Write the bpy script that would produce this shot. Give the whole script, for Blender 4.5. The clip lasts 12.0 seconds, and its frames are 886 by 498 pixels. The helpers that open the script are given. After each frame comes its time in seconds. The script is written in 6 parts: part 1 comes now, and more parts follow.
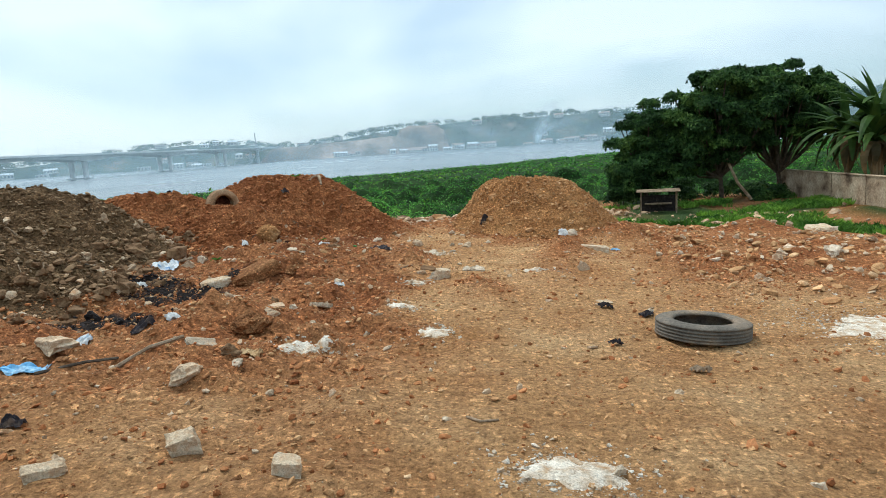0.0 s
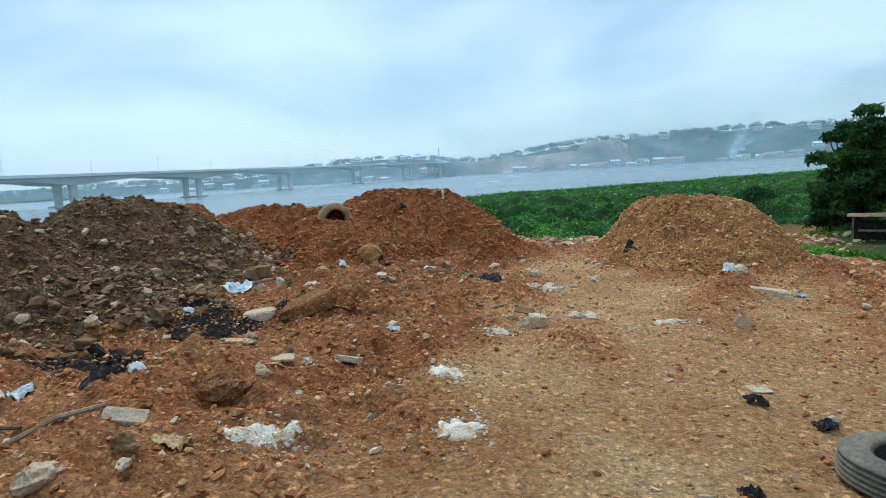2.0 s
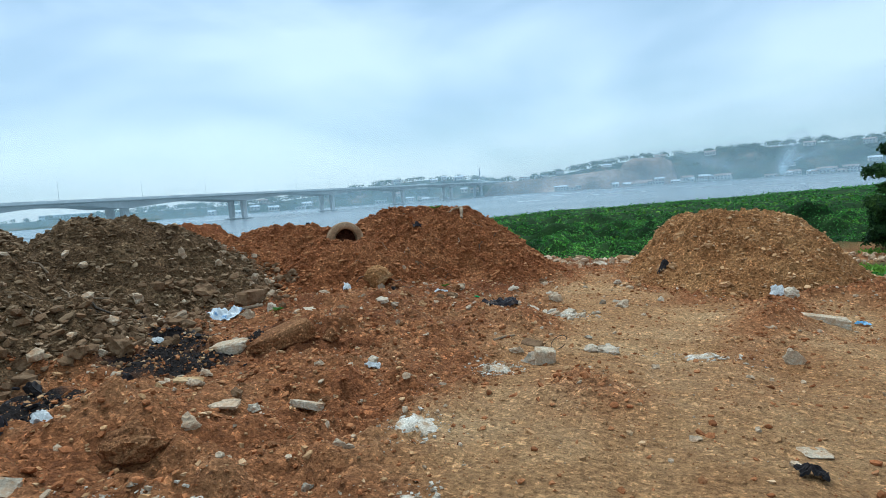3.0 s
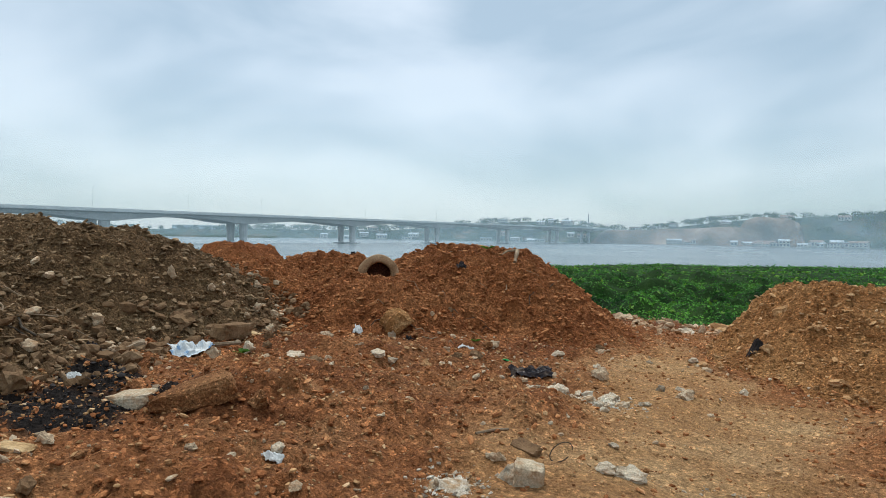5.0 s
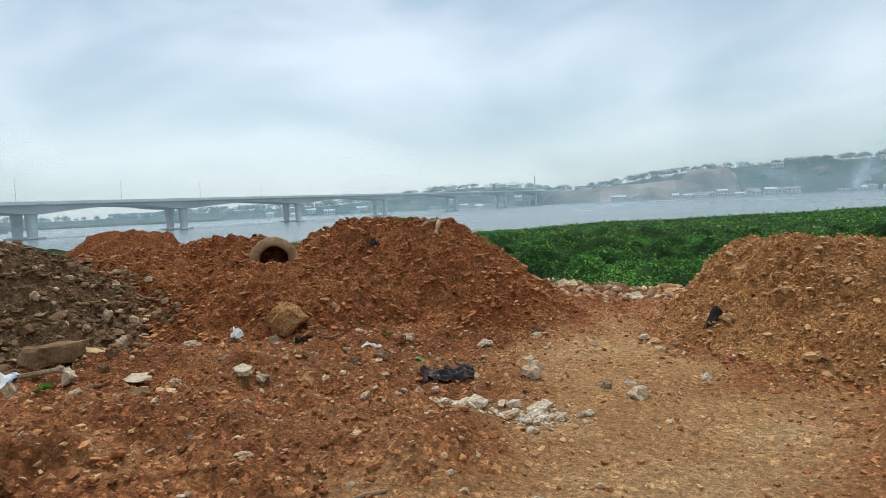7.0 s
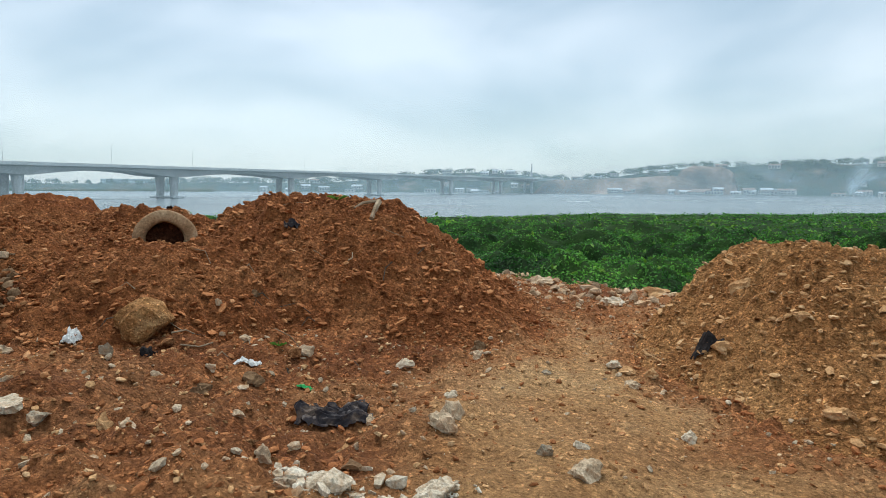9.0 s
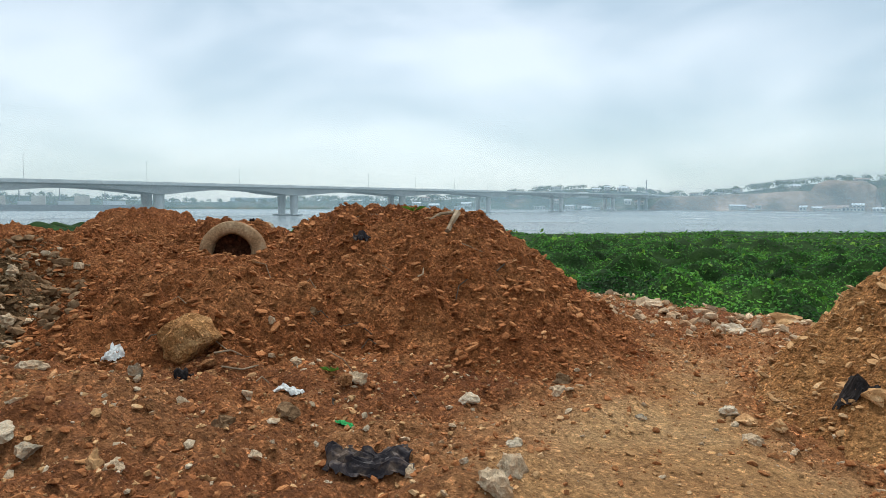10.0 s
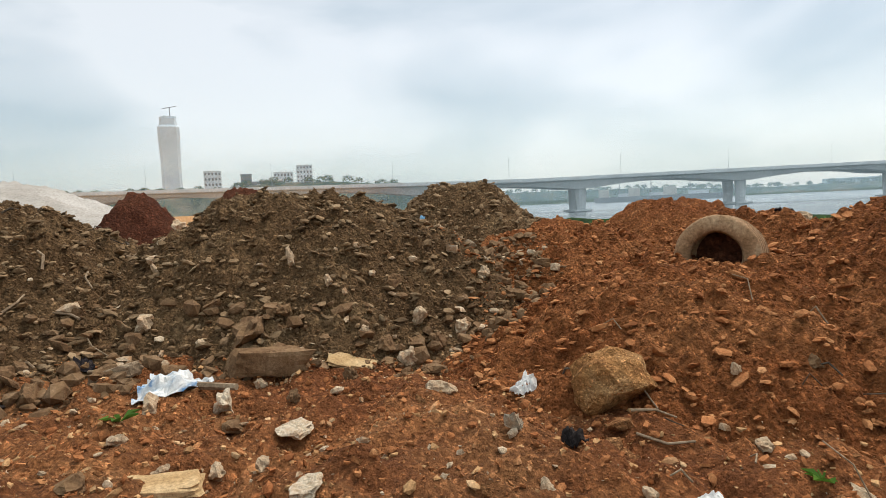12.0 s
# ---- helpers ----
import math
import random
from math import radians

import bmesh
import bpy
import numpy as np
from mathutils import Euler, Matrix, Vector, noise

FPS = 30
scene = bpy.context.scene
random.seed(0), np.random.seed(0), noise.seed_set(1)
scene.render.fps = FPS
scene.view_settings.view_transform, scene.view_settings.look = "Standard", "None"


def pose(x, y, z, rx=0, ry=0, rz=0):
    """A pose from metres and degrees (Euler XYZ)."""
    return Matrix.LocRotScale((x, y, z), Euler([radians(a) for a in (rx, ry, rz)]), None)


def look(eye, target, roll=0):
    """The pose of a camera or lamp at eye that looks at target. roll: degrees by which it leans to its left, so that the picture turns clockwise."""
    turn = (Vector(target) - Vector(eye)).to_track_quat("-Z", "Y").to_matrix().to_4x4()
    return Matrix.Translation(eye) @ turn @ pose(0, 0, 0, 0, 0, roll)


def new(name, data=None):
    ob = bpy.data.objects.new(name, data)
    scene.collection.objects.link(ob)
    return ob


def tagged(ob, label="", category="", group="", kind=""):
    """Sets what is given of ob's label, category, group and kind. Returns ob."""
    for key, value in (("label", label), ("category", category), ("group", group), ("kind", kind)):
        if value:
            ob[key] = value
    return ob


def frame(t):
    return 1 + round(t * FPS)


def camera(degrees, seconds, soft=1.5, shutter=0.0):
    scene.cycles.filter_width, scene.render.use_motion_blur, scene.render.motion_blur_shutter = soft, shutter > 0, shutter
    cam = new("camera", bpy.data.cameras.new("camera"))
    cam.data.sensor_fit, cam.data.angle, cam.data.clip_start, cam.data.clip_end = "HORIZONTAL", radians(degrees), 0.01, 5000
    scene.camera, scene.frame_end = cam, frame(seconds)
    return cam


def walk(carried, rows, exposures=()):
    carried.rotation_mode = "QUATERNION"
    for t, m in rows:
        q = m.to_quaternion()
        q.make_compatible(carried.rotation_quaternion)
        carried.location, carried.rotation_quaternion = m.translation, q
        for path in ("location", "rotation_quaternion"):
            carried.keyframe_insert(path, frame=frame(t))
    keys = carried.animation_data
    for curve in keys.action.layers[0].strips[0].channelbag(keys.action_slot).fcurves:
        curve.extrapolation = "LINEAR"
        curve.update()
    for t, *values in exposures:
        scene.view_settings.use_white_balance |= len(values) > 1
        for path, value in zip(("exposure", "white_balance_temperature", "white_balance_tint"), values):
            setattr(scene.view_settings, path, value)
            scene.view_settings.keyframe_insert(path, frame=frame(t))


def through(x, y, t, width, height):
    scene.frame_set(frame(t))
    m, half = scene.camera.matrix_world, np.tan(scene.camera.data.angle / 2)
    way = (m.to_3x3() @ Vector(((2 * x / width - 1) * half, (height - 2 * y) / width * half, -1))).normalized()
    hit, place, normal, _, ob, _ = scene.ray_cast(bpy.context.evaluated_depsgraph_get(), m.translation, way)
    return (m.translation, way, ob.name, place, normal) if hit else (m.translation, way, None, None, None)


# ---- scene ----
cam = camera(69.6, 12.0, soft=0.5)
PATH = [
    (0, (0.048, 0.066, 1.612), (0.008, 2.04, 1.295), -3.8),
    (0.5, (0.28, 0.601, 1.525), (0.196, 2.583, 1.267), -0.2),
    (1, (0.485, 1.246, 1.506), (0.319, 3.225, 1.277), -0.3),
    (1.5, (0.765, 1.837, 1.501), (0.322, 3.771, 1.247), -3.2),
    (2, (0.934, 2.346, 1.472), (0.356, 4.246, 1.235), -3.4),
    (2.5, (1.018, 2.889, 1.429), (0.37, 4.762, 1.158), -4.1),
    (2.7, (1.051, 3.117, 1.378), (0.372, 4.989, 1.196), -4.1),
    (4.3, (1.455, 4.787, 1.33), (0.568, 6.571, 1.152), 0.9),
    (4.5, (1.427, 5.03, 1.331), (0.447, 6.765, 1.154), 2.8),
    (5, (1.417, 5.536, 1.304), (0.427, 7.274, 1.265), 1.0),
    (5.5, (1.36, 6.01, 1.303), (0.02, 7.49, 1.189), -0.7),
    (6, (1.26, 6.468, 1.319), (0.143, 8.127, 1.327), 0.7),
    (6.5, (1.239, 6.913, 1.293), (0.419, 8.734, 1.183), -1.3),
    (6.7, (1.201, 7.092, 1.306), (0.354, 8.899, 1.174), -2.9),
    (8.3, (1.096, 8.64, 1.252), (0.16, 10.4, 1.103), -0.1),
    (8.5, (1.088, 8.829, 1.232), (0.13, 10.573, 1.033), -0.7),
    (9, (1.032, 9.39, 1.24), (0.199, 11.198, 1.052), 0.4),
    (9.4, (1.054, 9.766, 1.193), (0.091, 11.514, 1.069), -1.2),
    (9.5, (1.033, 9.867, 1.193), (0.058, 11.607, 1.04), -1.0),
    (10, (0.936, 10.305, 1.148), (-0.195, 11.949, 1.012), 0.2),
    (10.5, (0.719, 10.832, 1.134), (-0.369, 12.493, 0.896), 1.0),
    (10.7, (0.629, 11.041, 1.11), (-0.671, 12.556, 0.988), 0.0),
    (10.8, (0.568, 11.089, 1.104), (-0.944, 12.397, 1.118), 0.2),
    (10.9, (0.493, 11.17, 1.114), (-1.065, 12.424, 1.071), 2.3),
    (11, (0.433, 11.243, 1.127), (-1.294, 12.252, 1.157), 1.1),
    (11.5, (0.077, 11.626, 1.173), (-1.891, 11.94, 0.992), 2.7),
    (12, (-0.102, 12.103, 1.157), (-2.086, 12.317, 1.019), -2.7),
]
walk(cam, [(t, look(eye, target, roll)) for t, eye, target, roll in PATH],
     [(0.0, 0.12, 6000, 8), (1.0, -0.15, 5550, 5), (1.5, -0.12, 5450, 4), (2.5, -0.1, 5300, 3), (4.5, -0.15, 5950, 8), (5.5, -0.22, 6400, 11), (6.0, 0.0, 6600, 12), (6.5, -0.15, 6400, 11), (8.5, -0.02, 6200, 9), (9.5, -0.14, 6150, 9), (10.0, -0.02, 6350, 10), (10.5, 0.0, 6550, 12), (11.0, -0.1, 6550, 12), (11.5, -0.2, 6700, 13), (12.0, 0.02, 6800, 14)])


# ---- world and light ----
world = bpy.data.worlds.new("overcast_sky")
scene.world = world
world.use_nodes = True
wn, wl = world.node_tree.nodes, world.node_tree.links
wn.clear()
SUN_ELEVATION, SUN_HEADING = radians(58), radians(-35)
w_out = wn.new("ShaderNodeOutputWorld")
w_sum = wn.new("ShaderNodeAddShader")
w_sky_bg = wn.new("ShaderNodeBackground")
w_cloud_bg = wn.new("ShaderNodeBackground")
w_sky = wn.new("ShaderNodeTexSky")
w_sky.sky_type, w_sky.sun_disc = "NISHITA", False
w_sky.sun_elevation, w_sky.sun_rotation = SUN_ELEVATION, SUN_HEADING
w_coord = wn.new("ShaderNodeTexCoord")
w_map = wn.new("ShaderNodeMapping")
w_map.inputs["Scale"].default_value = (1.0, 1.0, 2.6)
w_map.inputs["Rotation"].default_value = (0.0, 0.0, 0.6)
w_noise = wn.new("ShaderNodeTexNoise")
w_noise.inputs["Scale"].default_value = 2.1
w_noise.inputs["Detail"].default_value = 5.0
w_noise.inputs["Roughness"].default_value = 0.48
w_noise.inputs["Distortion"].default_value = 0.35
w_ramp = wn.new("ShaderNodeValToRGB")
w_ramp.color_ramp.elements[0].position, w_ramp.color_ramp.elements[0].color = 0.39, (0.50, 0.62, 0.65, 1)
w_ramp.color_ramp.elements[1].position, w_ramp.color_ramp.elements[1].color = 0.61, (0.90, 0.97, 0.965, 1)
w_sky_bg.inputs["Strength"].default_value = 0.05
wl.new(w_coord.outputs["Generated"], w_map.inputs["Vector"])
wl.new(w_map.outputs["Vector"], w_noise.inputs["Vector"])
wl.new(w_noise.outputs["Fac"], w_ramp.inputs["Fac"])
w_sep = wn.new("ShaderNodeSeparateXYZ")
w_rise = wn.new("ShaderNodeMapRange")
w_rise.inputs[1].default_value, w_rise.inputs[2].default_value = 0.34, 1.0
w_rise.inputs[3].default_value, w_rise.inputs[4].default_value = 0.72, 1.42
wl.new(w_coord.outputs["Generated"], w_sep.inputs[0])
wl.new(w_sep.outputs[2], w_rise.inputs[0])
wl.new(w_rise.outputs[0], w_cloud_bg.inputs["Strength"])
wl.new(w_ramp.outputs["Color"], w_cloud_bg.inputs["Color"])
wl.new(w_sky.outputs["Color"], w_sky_bg.inputs["Color"])
wl.new(w_sky_bg.outputs["Background"], w_sum.inputs[0])
wl.new(w_cloud_bg.outputs["Background"], w_sum.inputs[1])
wl.new(w_sum.outputs["Shader"], w_out.inputs["Surface"])

sun = new("sun", bpy.data.lights.new("sun", "SUN"))
sun.data.energy, sun.data.angle, sun.data.color = 2.6, radians(10), (1.0, 0.95, 0.87)
sun.matrix_world = look((0, 0, 60), (-20 * math.sin(SUN_HEADING), -20 * math.cos(SUN_HEADING), 60 - 20 * math.tan(SUN_ELEVATION)))


# ---- number noise ----
def hash_grid(ix, iy, seed):
    n = (ix.astype(np.int64) * 374761393 + iy.astype(np.int64) * 668265263 + seed * 974634777) & 0xFFFFFFFF
    n = ((n ^ (n >> 13)) * 1274126177) & 0xFFFFFFFF
    return ((n ^ (n >> 16)) & 0xFFFF) / 65535.0


def value_noise(x, y, seed=0):
    ix, iy = np.floor(x), np.floor(y)
    fx, fy = x - ix, y - iy
    fx, fy = fx * fx * (3 - 2 * fx), fy * fy * (3 - 2 * fy)
    a, b = hash_grid(ix, iy, seed), hash_grid(ix + 1, iy, seed)
    c, d = hash_grid(ix, iy + 1, seed), hash_grid(ix + 1, iy + 1, seed)
    return (a * (1 - fx) + b * fx) * (1 - fy) + (c * (1 - fx) + d * fx) * fy - 0.5


def fbm(x, y, scale, octaves=4, seed=0, gain=0.5):
    total, amp = np.zeros_like(x, dtype=float), 1.0
    for k in range(octaves):
        c, s = math.cos(0.7 * k + 0.3), math.sin(0.7 * k + 0.3)
        total += amp * value_noise((x * c - y * s) / scale, (x * s + y * c) / scale, seed + 17 * k)
        amp, scale = amp * gain, scale * 0.5
    return total


def step(a, b, v):
    s = np.clip((v - a) / (b - a), 0, 1)
    return s * s * (3 - 2 * s)


# ---- meshes ----
def fast_mesh(name, verts, faces, material, smooth=False, soil=None):
    verts, faces = np.asarray(verts, dtype=np.float32), np.asarray(faces, dtype=np.int32)
    me = bpy.data.meshes.new(name)
    n, k = faces.shape
    me.vertices.add(len(verts))
    me.vertices.foreach_set("co", verts.ravel())
    me.loops.add(n * k)
    me.loops.foreach_set("vertex_index", faces.ravel())
    me.polygons.add(n)
    me.polygons.foreach_set("loop_start", np.arange(0, n * k, k, dtype=np.int32))
    me.polygons.foreach_set("use_smooth", np.full(n, smooth))
    me.update(calc_edges=True)
    me.materials.append(material)
    if soil is not None:
        layer = me.color_attributes.new("soil", "FLOAT_COLOR", "POINT")
        layer.data.foreach_set("color", soil.astype(np.float32).ravel())
    return me


def part(name, bm, material, parent=None, label="", smooth=False):
    """A bmesh (or a ready mesh) as one mesh object, under a thing or a part."""
    if isinstance(bm, bmesh.types.BMesh):
        me = bpy.data.meshes.new(name)
        bm.to_mesh(me)
        bm.free()
        me.materials.append(material)
        if smooth:
            for p in me.polygons:
                p.use_smooth = True
    else:
        me = bm
    ob = new(name, me)
    if parent is not None:
        ob.parent = parent
    if label:
        ob["label"] = label
    return ob


def box(bm, size, centre, turn=0.0, bevel=0.0):
    made = bmesh.ops.create_cube(bm, size=1.0, matrix=Matrix.Translation(centre) @ Matrix.Rotation(turn, 4, "Z") @ Matrix.Diagonal((*size, 1)))
    if bevel:
        edges = list({e for v in made["verts"] for e in v.link_edges})
        bmesh.ops.bevel(bm, geom=edges, offset=bevel, segments=1, affect="EDGES")
    return bm


def tube(bm, points, radii, sides=8):
    """A tapered tube along points."""
    rings = []
    points = [Vector(p) for p in points]
    for i, p in enumerate(points):
        way = (points[min(i + 1, len(points) - 1)] - points[max(i - 1, 0)]).normalized()
        q = way.to_track_quat("Z", "Y")
        rings.append([bm.verts.new(p + q @ Vector((math.cos(2 * math.pi * k / sides), math.sin(2 * math.pi * k / sides), 0)) * radii[i]) for k in range(sides)])
    for a, b in zip(rings, rings[1:]):
        for k in range(sides):
            bm.faces.new((a[k], a[(k + 1) % sides], b[(k + 1) % sides], b[k]))
    bm.faces.new(list(reversed(rings[0])))
    bm.faces.new(rings[-1])
    return bm


def grid_faces(nx, ny):
    i, j = np.meshgrid(np.arange(nx - 1), np.arange(ny - 1), indexing="ij")
    a = (i * ny + j).ravel()
    return np.c_[a, a + ny, a + ny + 1, a + 1]


# ---- materials ----
def material(name, build, roughness=0.9, specular=0.08):
    m = bpy.data.materials.new(name)
    m.use_nodes = True
    nodes, links = m.node_tree.nodes, m.node_tree.links
    shader = nodes["Principled BSDF"]
    shader.inputs["Roughness"].default_value = roughness
    shader.inputs["Specular IOR Level"].default_value = specular
    build(nodes, links, shader)
    return m


def noise_node(nodes, links, scale, detail=4.0, rough=0.55, vector=None):
    n = nodes.new("ShaderNodeTexNoise")
    n.inputs["Scale"].default_value, n.inputs["Detail"].default_value, n.inputs["Roughness"].default_value = scale, detail, rough
    if vector is None:
        c = nodes.new("ShaderNodeTexCoord")
        vector = c.outputs["Object"]
    links.new(vector, n.inputs["Vector"])
    return n.outputs["Fac"]


def ramp_node(nodes, links, fac, stops):
    r = nodes.new("ShaderNodeValToRGB")
    els = r.color_ramp.elements
    while len(els) < len(stops):
        els.new(0.5)
    for e, (p, c) in zip(els, stops):
        e.position, e.color = p, (*c, 1)
    links.new(fac, r.inputs["Fac"])
    return r.outputs["Color"]


def mix_node(nodes, links, fac, a, b, mode="MIX"):
    m = nodes.new("ShaderNodeMix")
    m.data_type, m.blend_type = "RGBA", mode
    for sock, v in ((m.inputs[0], fac), (m.inputs[6], a), (m.inputs[7], b)):
        if isinstance(v, (int, float)):
            sock.default_value = v
        elif isinstance(v, tuple):
            sock.default_value = (*v, 1)
        else:
            links.new(v, sock)
    return m.outputs[2]


def bump_node(nodes, links, shader, height, strength=0.5, distance=0.02):
    b = nodes.new("ShaderNodeBump")
    b.inputs["Strength"].default_value, b.inputs["Distance"].default_value = strength, distance
    links.new(height, b.inputs["Height"])
    links.new(b.outputs["Normal"], shader.inputs["Normal"])


def chip_node(nodes, links, scale, reach=0.42):
    """Small angular chips of mixed tone, about as many per metre as the scale: a tone to multiply with, and their height."""
    c = nodes.new("ShaderNodeTexCoord")
    warp = nodes.new("ShaderNodeTexNoise")
    warp.inputs["Scale"].default_value = scale * 0.7
    links.new(c.outputs["Object"], warp.inputs["Vector"])
    shift = nodes.new("ShaderNodeVectorMath")
    shift.operation = "MULTIPLY_ADD"
    shift.inputs[1].default_value = (0.9 / scale,) * 3
    links.new(warp.outputs["Color"], shift.inputs[0])
    links.new(c.outputs["Object"], shift.inputs[2])
    v = nodes.new("ShaderNodeTexVoronoi")
    v.distance = "CHEBYCHEV"
    v.inputs["Scale"].default_value = scale
    links.new(shift.outputs[0], v.inputs["Vector"])
    sep = nodes.new("ShaderNodeSeparateColor")
    links.new(v.outputs["Color"], sep.inputs["Color"])
    tone = ramp_node(nodes, links, sep.outputs[0], [(0.0, (0.55, 0.52, 0.50)), (0.45, (0.95, 0.95, 0.95)), (0.8, (1.2, 1.2, 1.2)), (1.0, (1.9, 1.95, 2.0))])
    inside = ramp_node(nodes, links, v.outputs["Distance"], [(0.0, (1, 1, 1)), (reach * 0.75, (1, 1, 1)), (reach, (0, 0, 0))])
    shade = ramp_node(nodes, links, v.outputs["Distance"], [(0.0, (1, 1, 1)), (reach, (0, 0, 0))])
    return mix_node(nodes, links, inside, (0.80, 0.79, 0.78), tone), shade


def speckled(stops, coarse=1.5, fine=30.0, bump=0.4, distance=0.02, roughness=0.92, grit_shade=0.5, island=0.0, chips=0.0, dust=None):
    """Two scales of the same ramp, fine gritty specks with crevice shade in their lows, and relief."""
    def build(nodes, links, shader):
        a = noise_node(nodes, links, coarse, 5)
        b = noise_node(nodes, links, fine, 6, 0.7)
        col = ramp_node(nodes, links, a, stops)
        # the ramp's low end paints shade into the crevices of the bump
        dark = ramp_node(nodes, links, b, [(0.34, (0.22, 0.20, 0.18)), (0.46, (0.80, 0.79, 0.78)), (0.57, (1.15, 1.15, 1.14)), (0.70, (1.9, 1.9, 1.87))])
        col = mix_node(nodes, links, grit_shade, col, mix_node(nodes, links, 1.0, col, dark, "MULTIPLY"))
        if island:
            g = nodes.new("ShaderNodeNewGeometry")
            tone = ramp_node(nodes, links, g.outputs["Random Per Island"], [(0.0, (0.55, 0.55, 0.55)), (1.0, (1.5, 1.5, 1.5))])
            col = mix_node(nodes, links, island, col, mix_node(nodes, links, 1.0, col, tone, "MULTIPLY"))
        relief = b
        if chips:
            for k, size in enumerate((chips, chips * 2.3)):
                tone, high = chip_node(nodes, links, size)
                col = mix_node(nodes, links, 0.75, col, mix_node(nodes, links, 1.0, col, tone, "MULTIPLY"))
                add = nodes.new("ShaderNodeMath")
                add.operation = "MULTIPLY_ADD"
                add.inputs[1].default_value = 0.55 if k == 0 else 0.3
                links.new(high, add.inputs[0])
                links.new(relief, add.inputs[2])
                relief = add.outputs[0]
        if dust:
            mask = ramp_node(nodes, links, noise_node(nodes, links, fine * 0.22, 6, 0.65), [(0.45, (0, 0, 0)), (0.66, (0.75, 0.75, 0.75))])
            col = mix_node(nodes, links, mask, col, dust)
        links.new(col, shader.inputs["Base Color"])
        shader.inputs["Roughness"].default_value = roughness
        bump_node(nodes, links, shader, relief, bump, distance)
    return build


def ground_build(nodes, links, shader):
    at = nodes.new("ShaderNodeAttribute")
    at.attribute_name = "soil"
    sep = nodes.new("ShaderNodeSeparateColor")
    links.new(at.outputs["Color"], sep.inputs["Color"])
    wide = noise_node(nodes, links, 0.9, 6, 0.6)
    grain = noise_node(nodes, links, 22.0, 8, 0.75)
    red = ramp_node(nodes, links, wide, [(0.3, (0.37, 0.128, 0.044)), (0.5, (0.50, 0.200, 0.073)), (0.7, (0.60, 0.30, 0.128))])
    tan = ramp_node(nodes, links, wide, [(0.3, (0.50, 0.245, 0.092)), (0.5, (0.63, 0.35, 0.148)), (0.7, (0.74, 0.46, 0.22))])
    grass = ramp_node(nodes, links, grain, [(0.3, (0.02, 0.035, 0.01)), (0.6, (0.05, 0.09, 0.02)), (0.8, (0.12, 0.13, 0.05))])
    char = ramp_node(nodes, links, grain, [(0.35, (0.008, 0.007, 0.007)), (0.7, (0.05, 0.035, 0.028))])
    col = mix_node(nodes, links, sep.outputs[0], red, tan)
    fresh = ramp_node(nodes, links, wide, [(0.3, (0.245, 0.080, 0.028)), (0.5, (0.34, 0.125, 0.046)), (0.7, (0.44, 0.195, 0.078))])
    col = mix_node(nodes, links, at.outputs["Alpha"], col, fresh)
    # gritty tone whose darkest stops paint shade into the ground's cracks
    grit_shade = ramp_node(nodes, links, grain, [(0.34, (0.24, 0.20, 0.18)), (0.45, (0.74, 0.72, 0.71)), (0.55, (1.1, 1.1, 1.1)), (0.64, (1.5, 1.52, 1.54)), (0.74, (2.2, 2.3, 2.4))])
    col = mix_node(nodes, links, 0.75, col, mix_node(nodes, links, 1.0, col, grit_shade, "MULTIPLY"))
    tone, high = chip_node(nodes, links, 14.0)
    fleck, low = chip_node(nodes, links, 38.0)
    worn = nodes.new("ShaderNodeMath")
    worn.operation = "MULTIPLY_ADD"
    worn.inputs[1].default_value, worn.inputs[2].default_value = -0.28, 0.85
    links.new(sep.outputs[0], worn.inputs[0])
    col = mix_node(nodes, links, worn.outputs[0], col, mix_node(nodes, links, 1.0, col, tone, "MULTIPLY"))
    col = mix_node(nodes, links, worn.outputs[0], col, mix_node(nodes, links, 1.0, col, fleck, "MULTIPLY"))
    col = mix_node(nodes, links, sep.outputs[1], col, grass)
    col = mix_node(nodes, links, sep.outputs[2], col, char)
    links.new(col, shader.inputs["Base Color"])
    add = nodes.new("ShaderNodeMath")
    add.operation = "MULTIPLY_ADD"
    add.inputs[1].default_value = 0.35
    links.new(low, add.inputs[0])
    links.new(grain, add.inputs[2])
    bump_node(nodes, links, shader, add.outputs[0], 1.0, 0.075)


def water_build(nodes, links, shader):
    shader.inputs["Base Color"].default_value = (0.13, 0.16, 0.17, 1)
    shader.inputs["IOR"].default_value = 1.33
    c = nodes.new("ShaderNodeTexCoord")
    mp = nodes.new("ShaderNodeMapping")
    mp.inputs["Scale"].default_value = (0.5, 0.16, 1)
    mp.inputs["Rotation"].default_value = (0, 0, 0.5)
    links.new(c.outputs["Object"], mp.inputs["Vector"])
    n = noise_node(nodes, links, 1.2, 5, 0.6, mp.outputs["Vector"])
    big = noise_node(nodes, links, 0.02, 3)
    r = ramp_node(nodes, links, big, [(0.35, (0.20, 0.20, 0.20)), (0.65, (0.28, 0.28, 0.28))])
    links.new(r, shader.inputs["Roughness"])
    bump_node(nodes, links, shader, n, 0.5, 0.25)


